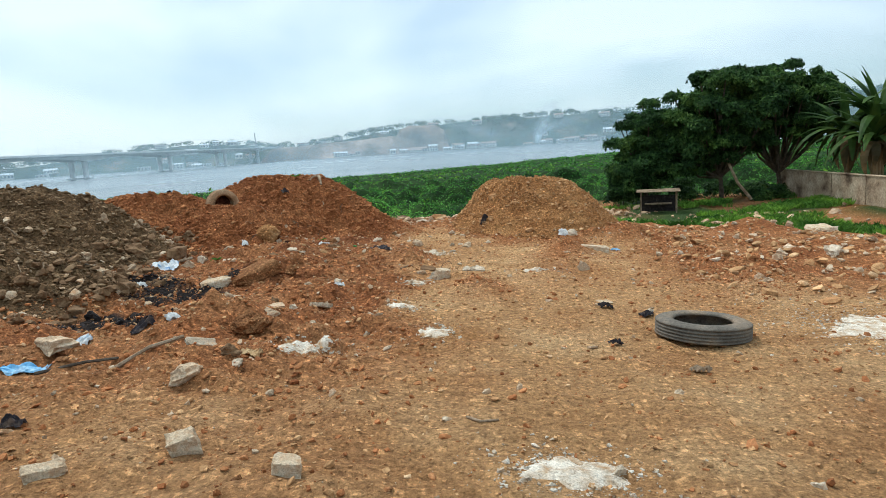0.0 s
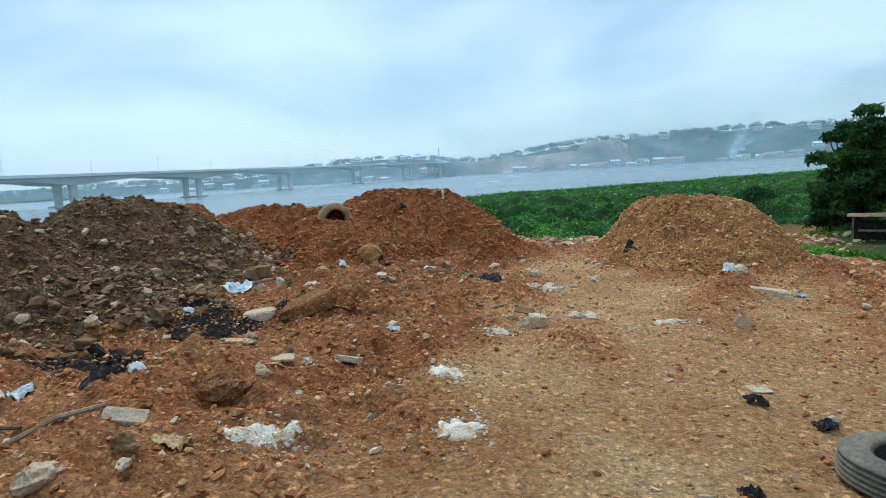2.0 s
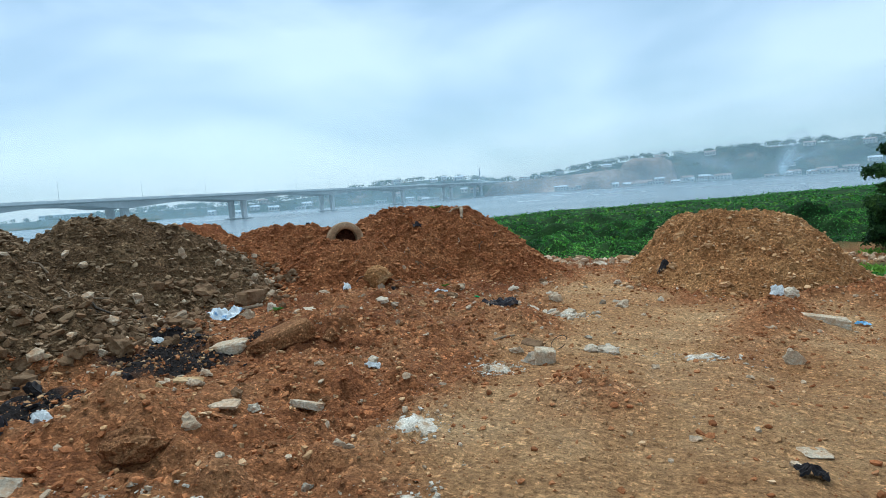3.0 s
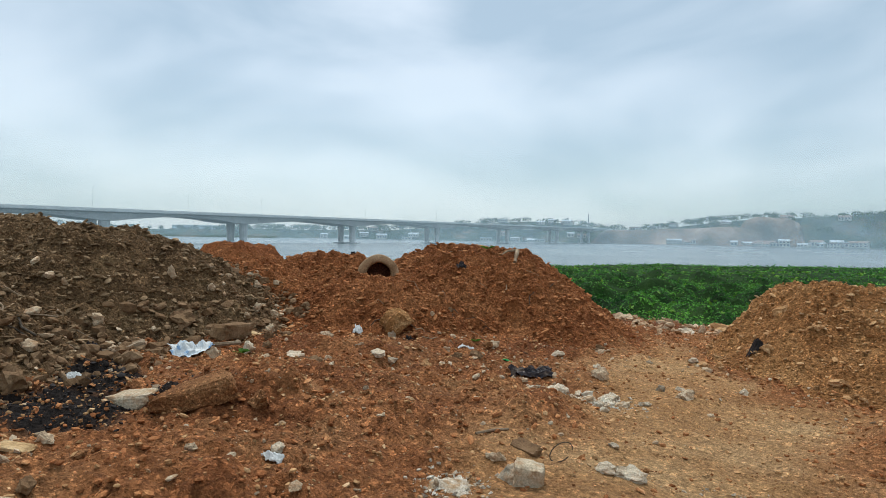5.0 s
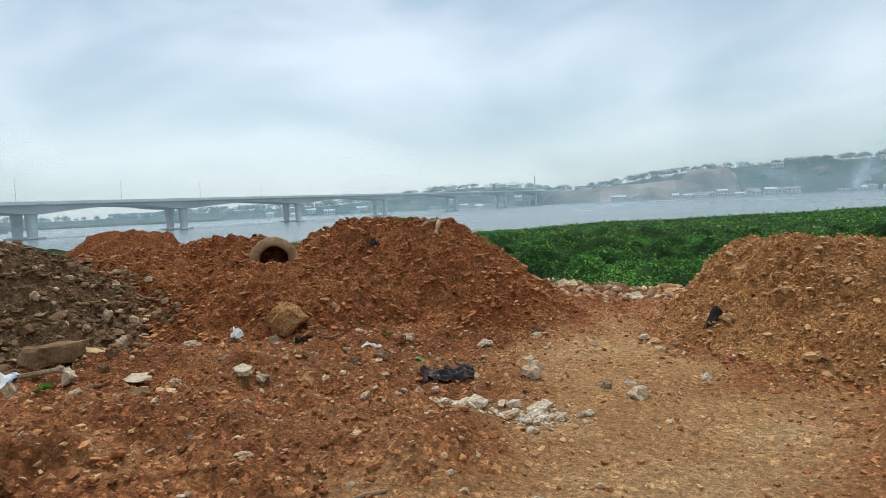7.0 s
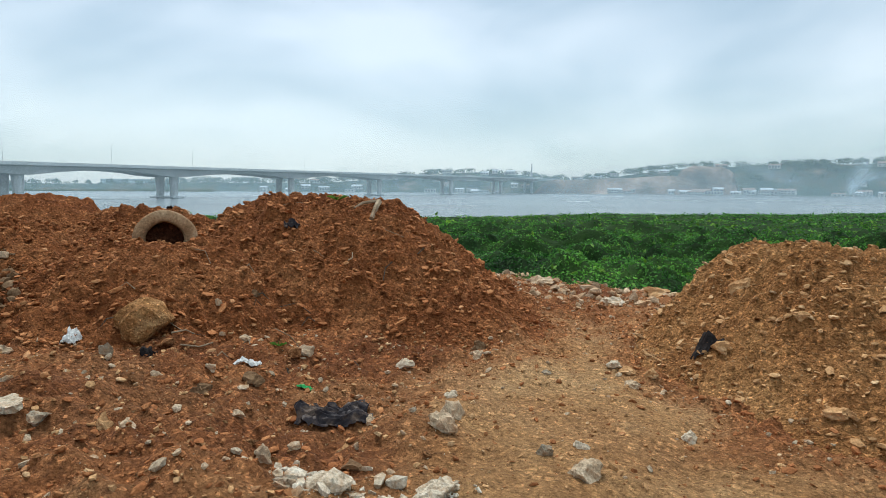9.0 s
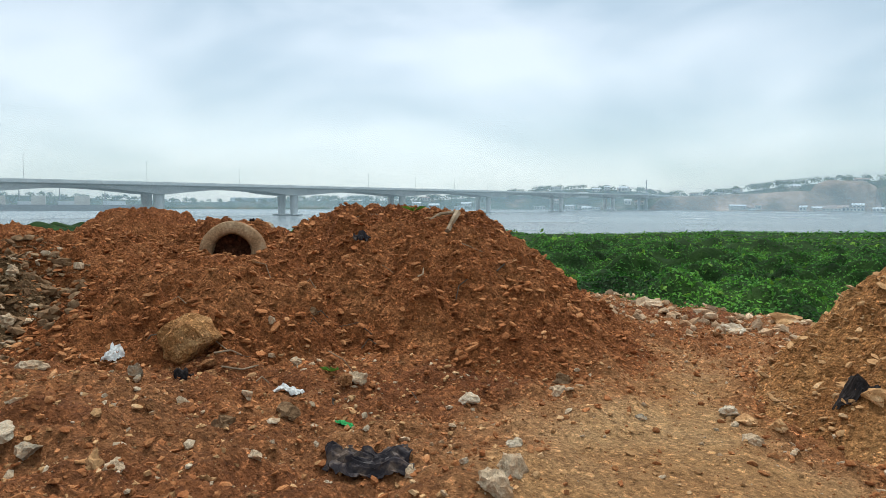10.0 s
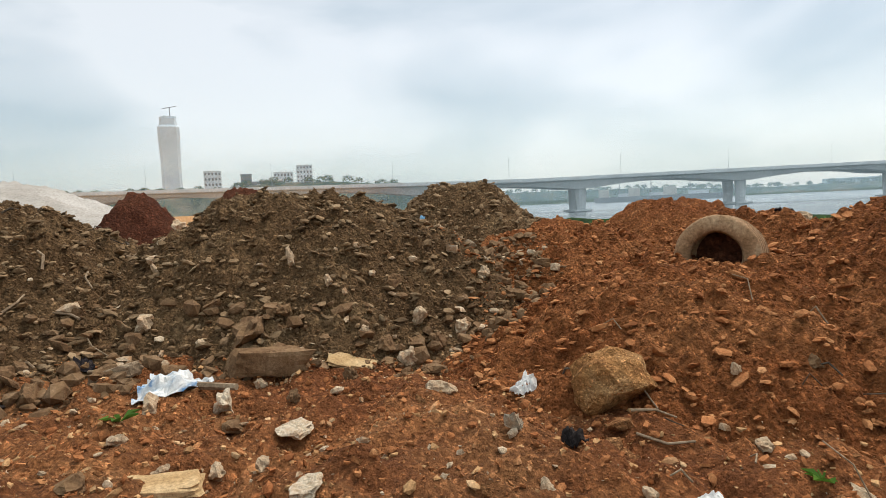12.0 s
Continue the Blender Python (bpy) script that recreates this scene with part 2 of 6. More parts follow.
def leaf_build(dark, light, through=0.25):
    def build(nodes, links, shader):
        g = nodes.new("ShaderNodeNewGeometry")
        n = noise_node(nodes, links, 0.5, 4)
        a = ramp_node(nodes, links, g.outputs["Random Per Island"], [(0.0, dark), (0.75, light), (1.0, tuple(min(1, 1.35 * v) for v in light))])
        b = ramp_node(nodes, links, n, [(0.36, (0.32, 0.42, 0.42)), (0.5, (0.95, 0.97, 0.95)), (0.64, (1.85, 1.6, 1.25))])
        col = mix_node(nodes, links, 1.0, a, b, "MULTIPLY")
        links.new(col, shader.inputs["Base Color"])
        shader.inputs["Roughness"].default_value = 0.6
        shader.inputs["Specular IOR Level"].default_value = 0.12
        t = nodes.new("ShaderNodeBsdfTranslucent")
        links.new(col, t.inputs["Color"])
        m = nodes.new("ShaderNodeMixShader")
        m.inputs[0].default_value = through
        links.new(shader.outputs[0], m.inputs[1])
        links.new(t.outputs[0], m.inputs[2])
        links.new(m.outputs[0], nodes["Material Output"].inputs["Surface"])
    return build


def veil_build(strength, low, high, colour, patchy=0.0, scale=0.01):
    """An added thin sheet painting distance haze: clear where the air is clear, fading upwards."""
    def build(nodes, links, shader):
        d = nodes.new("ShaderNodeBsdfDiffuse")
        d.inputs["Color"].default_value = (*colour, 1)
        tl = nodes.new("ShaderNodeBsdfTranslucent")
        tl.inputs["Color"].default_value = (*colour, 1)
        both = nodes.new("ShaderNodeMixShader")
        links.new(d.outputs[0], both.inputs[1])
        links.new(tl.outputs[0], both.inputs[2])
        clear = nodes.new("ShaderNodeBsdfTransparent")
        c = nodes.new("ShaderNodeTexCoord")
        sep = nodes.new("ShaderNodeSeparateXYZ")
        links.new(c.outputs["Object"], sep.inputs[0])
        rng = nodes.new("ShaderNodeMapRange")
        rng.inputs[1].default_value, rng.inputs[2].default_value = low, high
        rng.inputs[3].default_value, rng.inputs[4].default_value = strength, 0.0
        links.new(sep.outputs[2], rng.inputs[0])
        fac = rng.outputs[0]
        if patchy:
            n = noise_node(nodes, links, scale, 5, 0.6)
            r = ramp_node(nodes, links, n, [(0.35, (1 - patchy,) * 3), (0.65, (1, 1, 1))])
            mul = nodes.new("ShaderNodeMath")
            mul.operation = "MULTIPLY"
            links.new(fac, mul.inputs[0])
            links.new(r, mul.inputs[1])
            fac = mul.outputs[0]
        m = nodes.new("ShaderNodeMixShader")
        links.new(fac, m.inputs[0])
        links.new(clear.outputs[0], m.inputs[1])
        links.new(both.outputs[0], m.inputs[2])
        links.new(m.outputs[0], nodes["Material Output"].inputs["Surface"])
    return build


# darker copy of the red dirt, with shade put into its colour
SHADED_RED = material("shaded_red_dirt", speckled([(0.3, (0.085, 0.028, 0.015)), (0.5, (0.12, 0.042, 0.022)), (0.72, (0.165, 0.065, 0.032))], 1.3, 24, 1.0, 0.05, grit_shade=0.75, chips=12.0))
GROUND = material("laterite_ground", ground_build, 0.95, 0.15)
RED_DIRT = material("red_dirt", speckled([(0.3, (0.24, 0.077, 0.026)), (0.5, (0.36, 0.128, 0.044)), (0.72, (0.455, 0.188, 0.072))], 1.3, 24, 1.0, 0.08, grit_shade=0.8, chips=16.0))
TAN_DIRT = material("tan_dirt", speckled([(0.3, (0.38, 0.165, 0.058)), (0.5, (0.51, 0.24, 0.088)), (0.72, (0.63, 0.33, 0.13))], 1.3, 24, 1.0, 0.08, grit_shade=0.8, chips=16.0))
DARK_DIRT = material("dark_dirt", speckled([(0.3, (0.13, 0.075, 0.036)), (0.5, (0.205, 0.122, 0.060)), (0.72, (0.30, 0.19, 0.097))], 1.6, 24, 1.0, 0.08, grit_shade=0.8, chips=16.0))
RED_CLOD = material("red_clod", speckled([(0.3, (0.24, 0.084, 0.031)), (0.5, (0.345, 0.136, 0.052)), (0.62, (0.43, 0.195, 0.08)), (0.78, (0.56, 0.34, 0.18))], 4, 60, 0.8, 0.01, island=0.6))
TAN_CLOD = material("tan_clod", speckled([(0.3, (0.34, 0.165, 0.068)), (0.55, (0.48, 0.28, 0.13)), (0.75, (0.64, 0.44, 0.26))], 4, 60, 0.4, 0.01, island=0.55))
DARK_CLOD = material("dark_clod", speckled([(0.3, (0.12, 0.075, 0.040)), (0.55, (0.23, 0.15, 0.083)), (0.75, (0.37, 0.265, 0.16))], 4, 60, 0.4, 0.01, island=0.8))
PALE_STONE = material("pale_stone", speckled([(0.3, (0.38, 0.26, 0.16)), (0.5, (0.56, 0.43, 0.29)), (0.72, (0.74, 0.62, 0.46))], 7, 50, 1.0, 0.02, island=0.45, dust=(0.40, 0.20, 0.085)))
RUBBLE_STONE = material("tan_rubble_stone", speckled([(0.3, (0.30, 0.16, 0.08)), (0.5, (0.48, 0.31, 0.18)), (0.72, (0.68, 0.54, 0.38))], 3, 50, 1.0, 0.02, island=0.7))
WHITE_STONE = material("white_stone", speckled([(0.34, (0.42, 0.30, 0.19)), (0.48, (0.66, 0.56, 0.42)), (0.66, (0.80, 0.73, 0.60))], 9, 50, 1.0, 0.02, island=0.3, dust=(0.46, 0.27, 0.13)))
BROWN_STONE = material("brown_stone", speckled([(0.3, (0.11, 0.060, 0.030)), (0.5, (0.19, 0.112, 0.060)), (0.72, (0.31, 0.205, 0.12))], 6, 50, 0.8, 0.015, island=0.3, dust=(0.20, 0.115, 0.055)))
EARTH_CLOD = material("earth_clod", speckled([(0.3, (0.24, 0.10, 0.04)), (0.5, (0.34, 0.155, 0.064)), (0.72, (0.44, 0.225, 0.10))], 5, 40, 1.0, 0.03, grit_shade=0.7, chips=30.0, island=0.3))
GREY_STONE = material("grey_stone", speckled([(0.34, (0.28, 0.22, 0.15)), (0.5, (0.42, 0.36, 0.27)), (0.68, (0.58, 0.53, 0.42))], 7, 50, 1.0, 0.02, dust=(0.44, 0.23, 0.10)))
CONCRETE = material("broken_concrete", speckled([(0.3, (0.44, 0.32, 0.20)), (0.5, (0.62, 0.50, 0.35)), (0.72, (0.76, 0.66, 0.50))], 5, 60, 1.0, 0.02, dust=(0.44, 0.23, 0.10)))
ASH = material("white_ash", speckled([(0.36, (0.42, 0.25, 0.12)), (0.46, (0.54, 0.43, 0.31)), (0.62, (0.72, 0.65, 0.54))], 9, 70, 0.9, 0.02, island=0.3, grit_shade=0.55))
CHAR = material("charred_debris", speckled([(0.3, (0.010, 0.009, 0.010)), (0.6, (0.035, 0.028, 0.026)), (0.8, (0.10, 0.08, 0.07))], 6, 60, 0.5, 0.01, roughness=0.7, island=0.5))
CRUST = material("earth_crust", speckled([(0.3, (0.36, 0.16, 0.06)), (0.5, (0.50, 0.25, 0.095)), (0.70, (0.60, 0.36, 0.17))], 4, 30, 1.0, 0.03, chips=34.0))
RUBBER = material("dusty_rubber", speckled([(0.3, (0.085, 0.075, 0.062)), (0.5, (0.14, 0.12, 0.095)), (0.68, (0.24, 0.175, 0.115))], 3, 40, 0.3, 0.004, roughness=0.75))
MUDDY_RUBBER = material("mud_caked_rubber", speckled([(0.3, (0.22, 0.125, 0.065)), (0.5, (0.33, 0.20, 0.11)), (0.72, (0.42, 0.29, 0.175))], 5, 40, 0.4, 0.006, roughness=0.85))
BLACK_PLASTIC = material("black_plastic", speckled([(0.3, (0.012, 0.011, 0.014)), (0.5, (0.035, 0.028, 0.030)), (0.62, (0.12, 0.085, 0.065))], 9, 40, 0.4, 0.006, roughness=0.38))
BLUE_PLASTIC = material("blue_white_plastic", speckled([(0.34, (0.12, 0.26, 0.46)), (0.43, (0.52, 0.56, 0.58)), (0.6, (0.68, 0.67, 0.64))], 7, 40, 0.5, 0.006, roughness=0.45, grit_shade=0.25))
SKY_PLASTIC = material("sky_blue_plastic", speckled([(0.34, (0.10, 0.30, 0.52)), (0.5, (0.22, 0.45, 0.65)), (0.66, (0.5, 0.62, 0.70))], 7, 40, 0.5, 0.006, roughness=0.45, grit_shade=0.25))
WHITE_PLASTIC = material("white_plastic", speckled([(0.3, (0.42, 0.40, 0.37)), (0.5, (0.62, 0.61, 0.58)), (0.72, (0.74, 0.74, 0.72))], 5, 40, 0.4, 0.006, roughness=0.5, grit_shade=0.3))
CARDBOARD = material("weathered_board", speckled([(0.3, (0.33, 0.20, 0.09)), (0.5, (0.45, 0.30, 0.15)), (0.72, (0.55, 0.40, 0.23))], 5, 50, 0.3, 0.004))
WOOD = material("old_wood", speckled([(0.3, (0.17, 0.115, 0.07)), (0.5, (0.28, 0.20, 0.13)), (0.72, (0.40, 0.31, 0.21))], 5, 50, 0.5, 0.006))
GREEN_PLASTIC = material("green_plastic", speckled([(0.3, (0.03, 0.30, 0.08)), (0.7, (0.08, 0.45, 0.14))], 8, 40, 0.2, 0.004, roughness=0.4, grit_shade=0.3))
BARK = material("bark", speckled([(0.3, (0.05, 0.04, 0.03)), (0.5, (0.09, 0.07, 0.052)), (0.72, (0.15, 0.12, 0.09))], 4, 30, 0.6, 0.02))
WATER = material("lagoon_water", water_build, 0.2, 0.5)
LEAF_TREE = material("mango_leaf", leaf_build((0.014, 0.040, 0.014), (0.065, 0.13, 0.036), 0.3))
LEAF_VINE = material("vine_leaf", leaf_build((0.016, 0.070, 0.014), (0.085, 0.25, 0.042), 0.3))
LEAF_GRASS = material("grass_blade", leaf_build((0.05, 0.12, 0.015), (0.13, 0.26, 0.04), 0.3))
LEAF_BANANA = material("banana_leaf", leaf_build((0.025, 0.055, 0.012), (0.07, 0.13, 0.03), 0.3))
DRY_LEAF = material("dry_leaf", leaf_build((0.16, 0.10, 0.05), (0.30, 0.20, 0.10), 0.2))
# much darker green than the vine leaves above it
LEAF_BACKING = material("undergrowth", speckled([(0.3, (0.008, 0.020, 0.005)), (0.55, (0.018, 0.045, 0.009)), (0.75, (0.035, 0.075, 0.015))], 0.5, 5, 0.7, 0.15))
FAR_WOOD = material("far_woodland", speckled([(0.35, (0.015, 0.032, 0.016)), (0.5, (0.035, 0.06, 0.03)), (0.62, (0.10, 0.09, 0.055)), (0.74, (0.28, 0.20, 0.14))], 0.03, 0.25, 0.8, 2.0))
FAR_EARTH = material("far_bare_slope", speckled([(0.36, (0.10, 0.08, 0.06)), (0.5, (0.22, 0.16, 0.12)), (0.66, (0.42, 0.31, 0.24))], 0.02, 0.2, 0.5, 1.0))
BRIDGE_CONCRETE = material("bridge_concrete", speckled([(0.3, (0.50, 0.52, 0.52)), (0.5, (0.60, 0.62, 0.62)), (0.72, (0.68, 0.70, 0.70))], 0.08, 1.5, 0.2, 0.05, grit_shade=0.3))
PIER_CONCRETE = material("pier_concrete", speckled([(0.3, (0.56, 0.58, 0.58)), (0.5, (0.66, 0.68, 0.68)), (0.72, (0.74, 0.76, 0.76))], 0.2, 1.5, 0.2, 0.05, grit_shade=0.3))
METAL = material("painted_metal", speckled([(0.3, (0.22, 0.23, 0.24)), (0.7, (0.32, 0.33, 0.34))], 3, 30, 0.1, 0.002, roughness=0.5, grit_shade=0.2))
RENDER_WALL = material("stained_wall_render", speckled([(0.34, (0.13, 0.085, 0.055)), (0.46, (0.36, 0.26, 0.17)), (0.64, (0.54, 0.43, 0.30))], 0.8, 9, 0.5, 0.015))
HOUSE_WALL = material("house_wall", speckled([(0.3, (0.50, 0.46, 0.41)), (0.7, (0.68, 0.65, 0.60))], 0.1, 2, 0.1, 0.02, grit_shade=0.3))
HOUSE_ROOF = material("house_roof", speckled([(0.3, (0.26, 0.17, 0.13)), (0.7, (0.42, 0.34, 0.29))], 0.1, 2, 0.1, 0.02, grit_shade=0.4))
WHITE_ROOF = material("pale_metal_roof", speckled([(0.3, (0.55, 0.60, 0.64)), (0.7, (0.72, 0.75, 0.77))], 0.1, 2, 0.1, 0.02, grit_shade=0.3))
GLASS_DARK = material("dark_window_glass", speckled([(0.3, (0.13, 0.15, 0.16)), (0.7, (0.19, 0.21, 0.22))], 0.5, 3, 0.0, 0.01, roughness=0.2, grit_shade=0.2))
# light blue-grey cladding, its colour lightened further to take in haze
HAZED_SKIN = material("hazed_cladding", speckled([(0.3, (0.52, 0.60, 0.66)), (0.5, (0.60, 0.68, 0.73)), (0.72, (0.68, 0.75, 0.79))], 0.02, 0.3, 0.1, 0.1, grit_shade=0.3))
PALE_SAND = material("pale_sand", speckled([(0.3, (0.32, 0.29, 0.25)), (0.5, (0.40, 0.37, 0.33)), (0.72, (0.48, 0.45, 0.41))], 0.5, 14, 0.4, 0.02, grit_shade=0.4))


# ---- lie of the land ----
SHORE_X = (-3000, -400, -200, -130, -106, -75, -40, -24, 9, 48, 120, 400, 3000)
SHORE_Y = (20, 20, 15, 40, 54, 77, 95, 138, 157, 192, 225, 300, 400)
EDGE_X = (-60, -25, -14, -6, -1.4, 1.0, 5.5, 8.7, 11.8, 16, 40)
EDGE_Y = (18, 20.0, 23.0, 24.0, 24.3, 24.0, 21.8, 19.9, 17.4, 14, 6)
WATER_Z = -3.7
# low berms and ruts: x, y, half length along x, along y, turn, height
BERMS = [
    (2.35, 12.9, 0.38, 1.6, -0.25, 0.27), (4.1, 15.0, 0.9, 0.7, 0.2, 0.42), (-0.75, 11.1, 0.40, 0.6, 0.1, 0.17),
    (0.4, 8.7, 0.3, 0.35, 0.0, 0.09), (-2.35, 6.7, 0.7, 0.5, 0.6, 0.20), (-2.7, 9.5, 0.8, 0.4, 0.5, 0.22),
    (-2.0, 8.3, 0.8, 0.45, 0.4, 0.17), (-2.3, 10.7, 0.9, 0.5, 0.3, 0.19), (-3.2, 12.2, 0.8, 0.5, 0.0, 0.17),
    (-1.9, 5.0, 0.6, 0.4, 0.3, 0.08), (6.4, 14.6, 1.2, 0.6, 0.1, 0.25), (8.3, 17.6, 1.1, 0.7, 0.0, 0.40),
    (5.2, 11.4, 0.8, 0.5, 0.3, 0.12), (9.0, 12.6, 1.4, 0.7, 0.2, 0.22), (-1.4, 10.0, 0.5, 0.7, 0.2, 0.08),
]


def yard(x, y):
    """The trodden ground, without its grain."""
    yc = np.clip(y, -30, 26)
    z = -0.05 - 0.032 * yc + np.where(x > 0, -0.083 * np.minimum(x, 12), -0.055 * np.maximum(x, -8)) - 0.045 * np.clip(y - 17.0, 0, 9)
    for cx, cy, a, b, turn, h in BERMS:
        c, s = math.cos(turn), math.sin(turn)
        u, v = (x - cx) * c + (y - cy) * s, -(x - cx) * s + (y - cy) * c
        z = z + h * np.exp(-(u / a) ** 2 - (v / b) ** 2)
    return z


def beyond(x, y):
    """How far past the yard's edge, in metres."""
    return y - np.interp(x, EDGE_X, EDGE_Y) + 0.9 * fbm(x, y, 2.5, 3, 5)


def low_land(x, y):
    past = y - np.interp(x, SHORE_X, SHORE_Y)
    far = np.maximum(step(820, 850, y), step(-640, -680, x) * step(60, 120, y))
    land = -2.9 - 0.5 * step(40, 120, y) + 0.25 * fbm(x, y, 9, 3, 9)
    wet = step(-4, 6, past) * (1 - far)
    land = land + 8 * step(-150, -420, x) * (1 - step(0, 60, y))
    return land * (1 - wet) + -7.0 * wet


def base_height(x, y):
    s = step(0.0, 8.0, beyond(x, y))
    return yard(x, y) * (1 - s) + low_land(x, y) * s


def rough_mask(x, y):
    """1 on broken rubbly ground, 0 on the driven track."""
    left = step(-0.2, -1.3, x + 0.5 * fbm(x, y, 1.2, 3, 21) + 0.05 * (y - 8)) * (0.25 + 0.75 * step(3.6, 6.5, y))
    right = step(2.6, 4.4, x - 0.12 * (y - 10) + 0.8 * fbm(x, y, 1.6, 3, 22)) * step(7.5, 11, y)
    ahead = step(16.5, 20, y + 1.2 * fbm(x, y, 1.5, 3, 23))
    heaped = np.zeros_like(x)
    for cx, cy, a, b, turn, h in BERMS:
        c, s = math.cos(turn), math.sin(turn)
        u, v = (x - cx) * c + (y - cy) * s, -(x - cx) * s + (y - cy) * c
        heaped = np.maximum(heaped, np.exp(-(u / a) ** 2 / 2 - (v / b) ** 2 / 2))
    for key in ("tan", "red_main"):
        cx, cy = HEAPS[key][:2]
        near = np.hypot(x - cx, y - cy) < 6
        if near.any():
            heaped[near] = np.maximum(heaped[near], step(-0.55, 0.0, heap_height(key, x[near], y[near], False) + 0.35 * fbm(x[near], y[near], 0.9, 3, 24)))
    return np.clip(np.maximum(np.maximum(np.maximum(left, right), ahead), heaped), 0, 1)


def ground_height(x, y):
    near = step(60, 20, np.hypot(x, y - 8))
    r = rough_mask(x, y)
    grain = (0.03 + 0.17 * r) * fbm(x, y, 0.9, 3, 31) + (0.03 + 0.12 * r) * (np.abs(fbm(x, y, 0.40, 4, 37, 0.65)) - 0.12) + (0.016 + 0.07 * r) * fbm(x, y, 0.16, 2, 39) + 0.022 * (1 - r) * fbm(0.35 * x, y, 0.11, 2, 40)
    ruts = 0.018 * np.sin(x * 5.2 + 1.3 * fbm(x, y, 2.0, 2, 41)) * (1 - r)
    return base_height(x, y) + near * (grain + ruts)


# heaps: name, x, y, half width, half depth, turn, top z, flat share, seed
HEAPS = {
    "dark": (-7.55, 11.4, 2.5, 2.9, 0.0, 1.24, 0.32, 1),
    "dark_side": (-7.3, 8.1, 2.8, 2.4, 0.2, 1.30, 0.22, 2),
    "dark_back": (-16.9, 14.5, 2.9, 2.6, 0.0, 1.62, 0.30, 3),
    "red_back": (-12.2, 18.1, 2.1, 2.0, 0.0, 0.98, 0.45, 4),
    "red_saddle": (-8.9, 14.9, 3.3, 2.2, -0.2, 0.72, 0.30, 5),
    "red_shelf": (-5.15, 14.85, 1.9, 2.2, 0.3, 0.60, 0.34, 6),
    "red_main": (-4.4, 17.3, 3.45, 3.0, 0.12, 1.05, 0.27, 7),
    "tan": (2.2, 18.0, 2.4, 3.4, 0.05, 0.48, 0.46, 8),
    "far_red": (-15.2, 6.9, 1.6, 1.4, 0.0, 1.74, 0.2, 9),
    "far_red_low": (-17.2, 8.8, 1.7, 1.7, 0.0, 1.80, 0.20, 10),
    "sand": (-26.0, -1.5, 9.5, 6.0, 0.45, 2.75, 0.15, 11),
    "red_behind": (-8.0, 17.3, 3.0, 1.6, 0.0, 0.86, 0.30, 12),
    "red_low": (-14.4, 16.3, 1.7, 1.3, 0.0, 0.66, 0.30, 13),
}


def heap_height(key, x, y, detail=True):
    """Height of a heap over the base ground, negative outside it."""
    cx, cy, a, b, turn, top, flat, seed = HEAPS[key]
    c, s = math.cos(turn), math.sin(turn)
    u, v = ((x - cx) * c + (y - cy) * s) / a, (-(x - cx) * s + (y - cy) * c) / b
    r = np.sqrt(u * u + v * v) * (1 + 0.22 * fbm(x, y, 1.7, 2, 50 + seed))
    h0 = top - float(yard(np.array([cx * 1.0]), np.array([cy * 1.0]))[0])
    p = (1 - r) / (1 - flat)
    soft = 0.5 * (p + 1 - np.sqrt((p - 1) ** 2 + 0.022))
    h = h0 * soft
    if detail:
        on = step(-0.02, 0.25, p)
        h = h + on * (0.16 * fbm(x, y, 0.8, 3, 60 + seed) + 0.17 * (np.abs(fbm(x, y, 0.30, 4, 70 + seed, 0.68)) - 0.10) + 0.10 * (np.abs(fbm(x, y, 0.13, 2, 90 + seed, 0.7)) - 0.12) + 0.05 * fbm(x, y, 0.2, 2, 95 + seed))
    # the hollow inside the half-buried tyre
    return h - 0.22 * np.exp(-((x + 5.44) ** 2 + (y - 15.16) ** 2) / 0.24 ** 2)


def surface(x, y):
    """The top of whatever earth lies there."""
    z = ground_height(x, y)
    b = base_height(x, y)
    for key in HEAPS:
        cx, cy, a, bb = HEAPS[key][:4]
        near = np.hypot(x - cx, y - cy) < 1.3 * max(a, bb)
        if near.any():
            z[near] = np.maximum(z[near], b[near] + heap_height(key, x[near], y[near]))
    return z


def surface_at(x, y):
    return float(surface(np.array([x * 1.0]), np.array([y * 1.0]))[0])


def graded(low, high, spacing, reach, growth=1.13):
    mid = list(np.arange(low, high + spacing / 2, spacing))
    down, up, d = [], [], spacing
    a, b = low, mid[-1]
    while a > -reach or b < reach:
        d *= growth
        a, b = a - d, b + d
        down.append(a)
        up.append(b)
    return np.array(down[::-1] + mid + up)


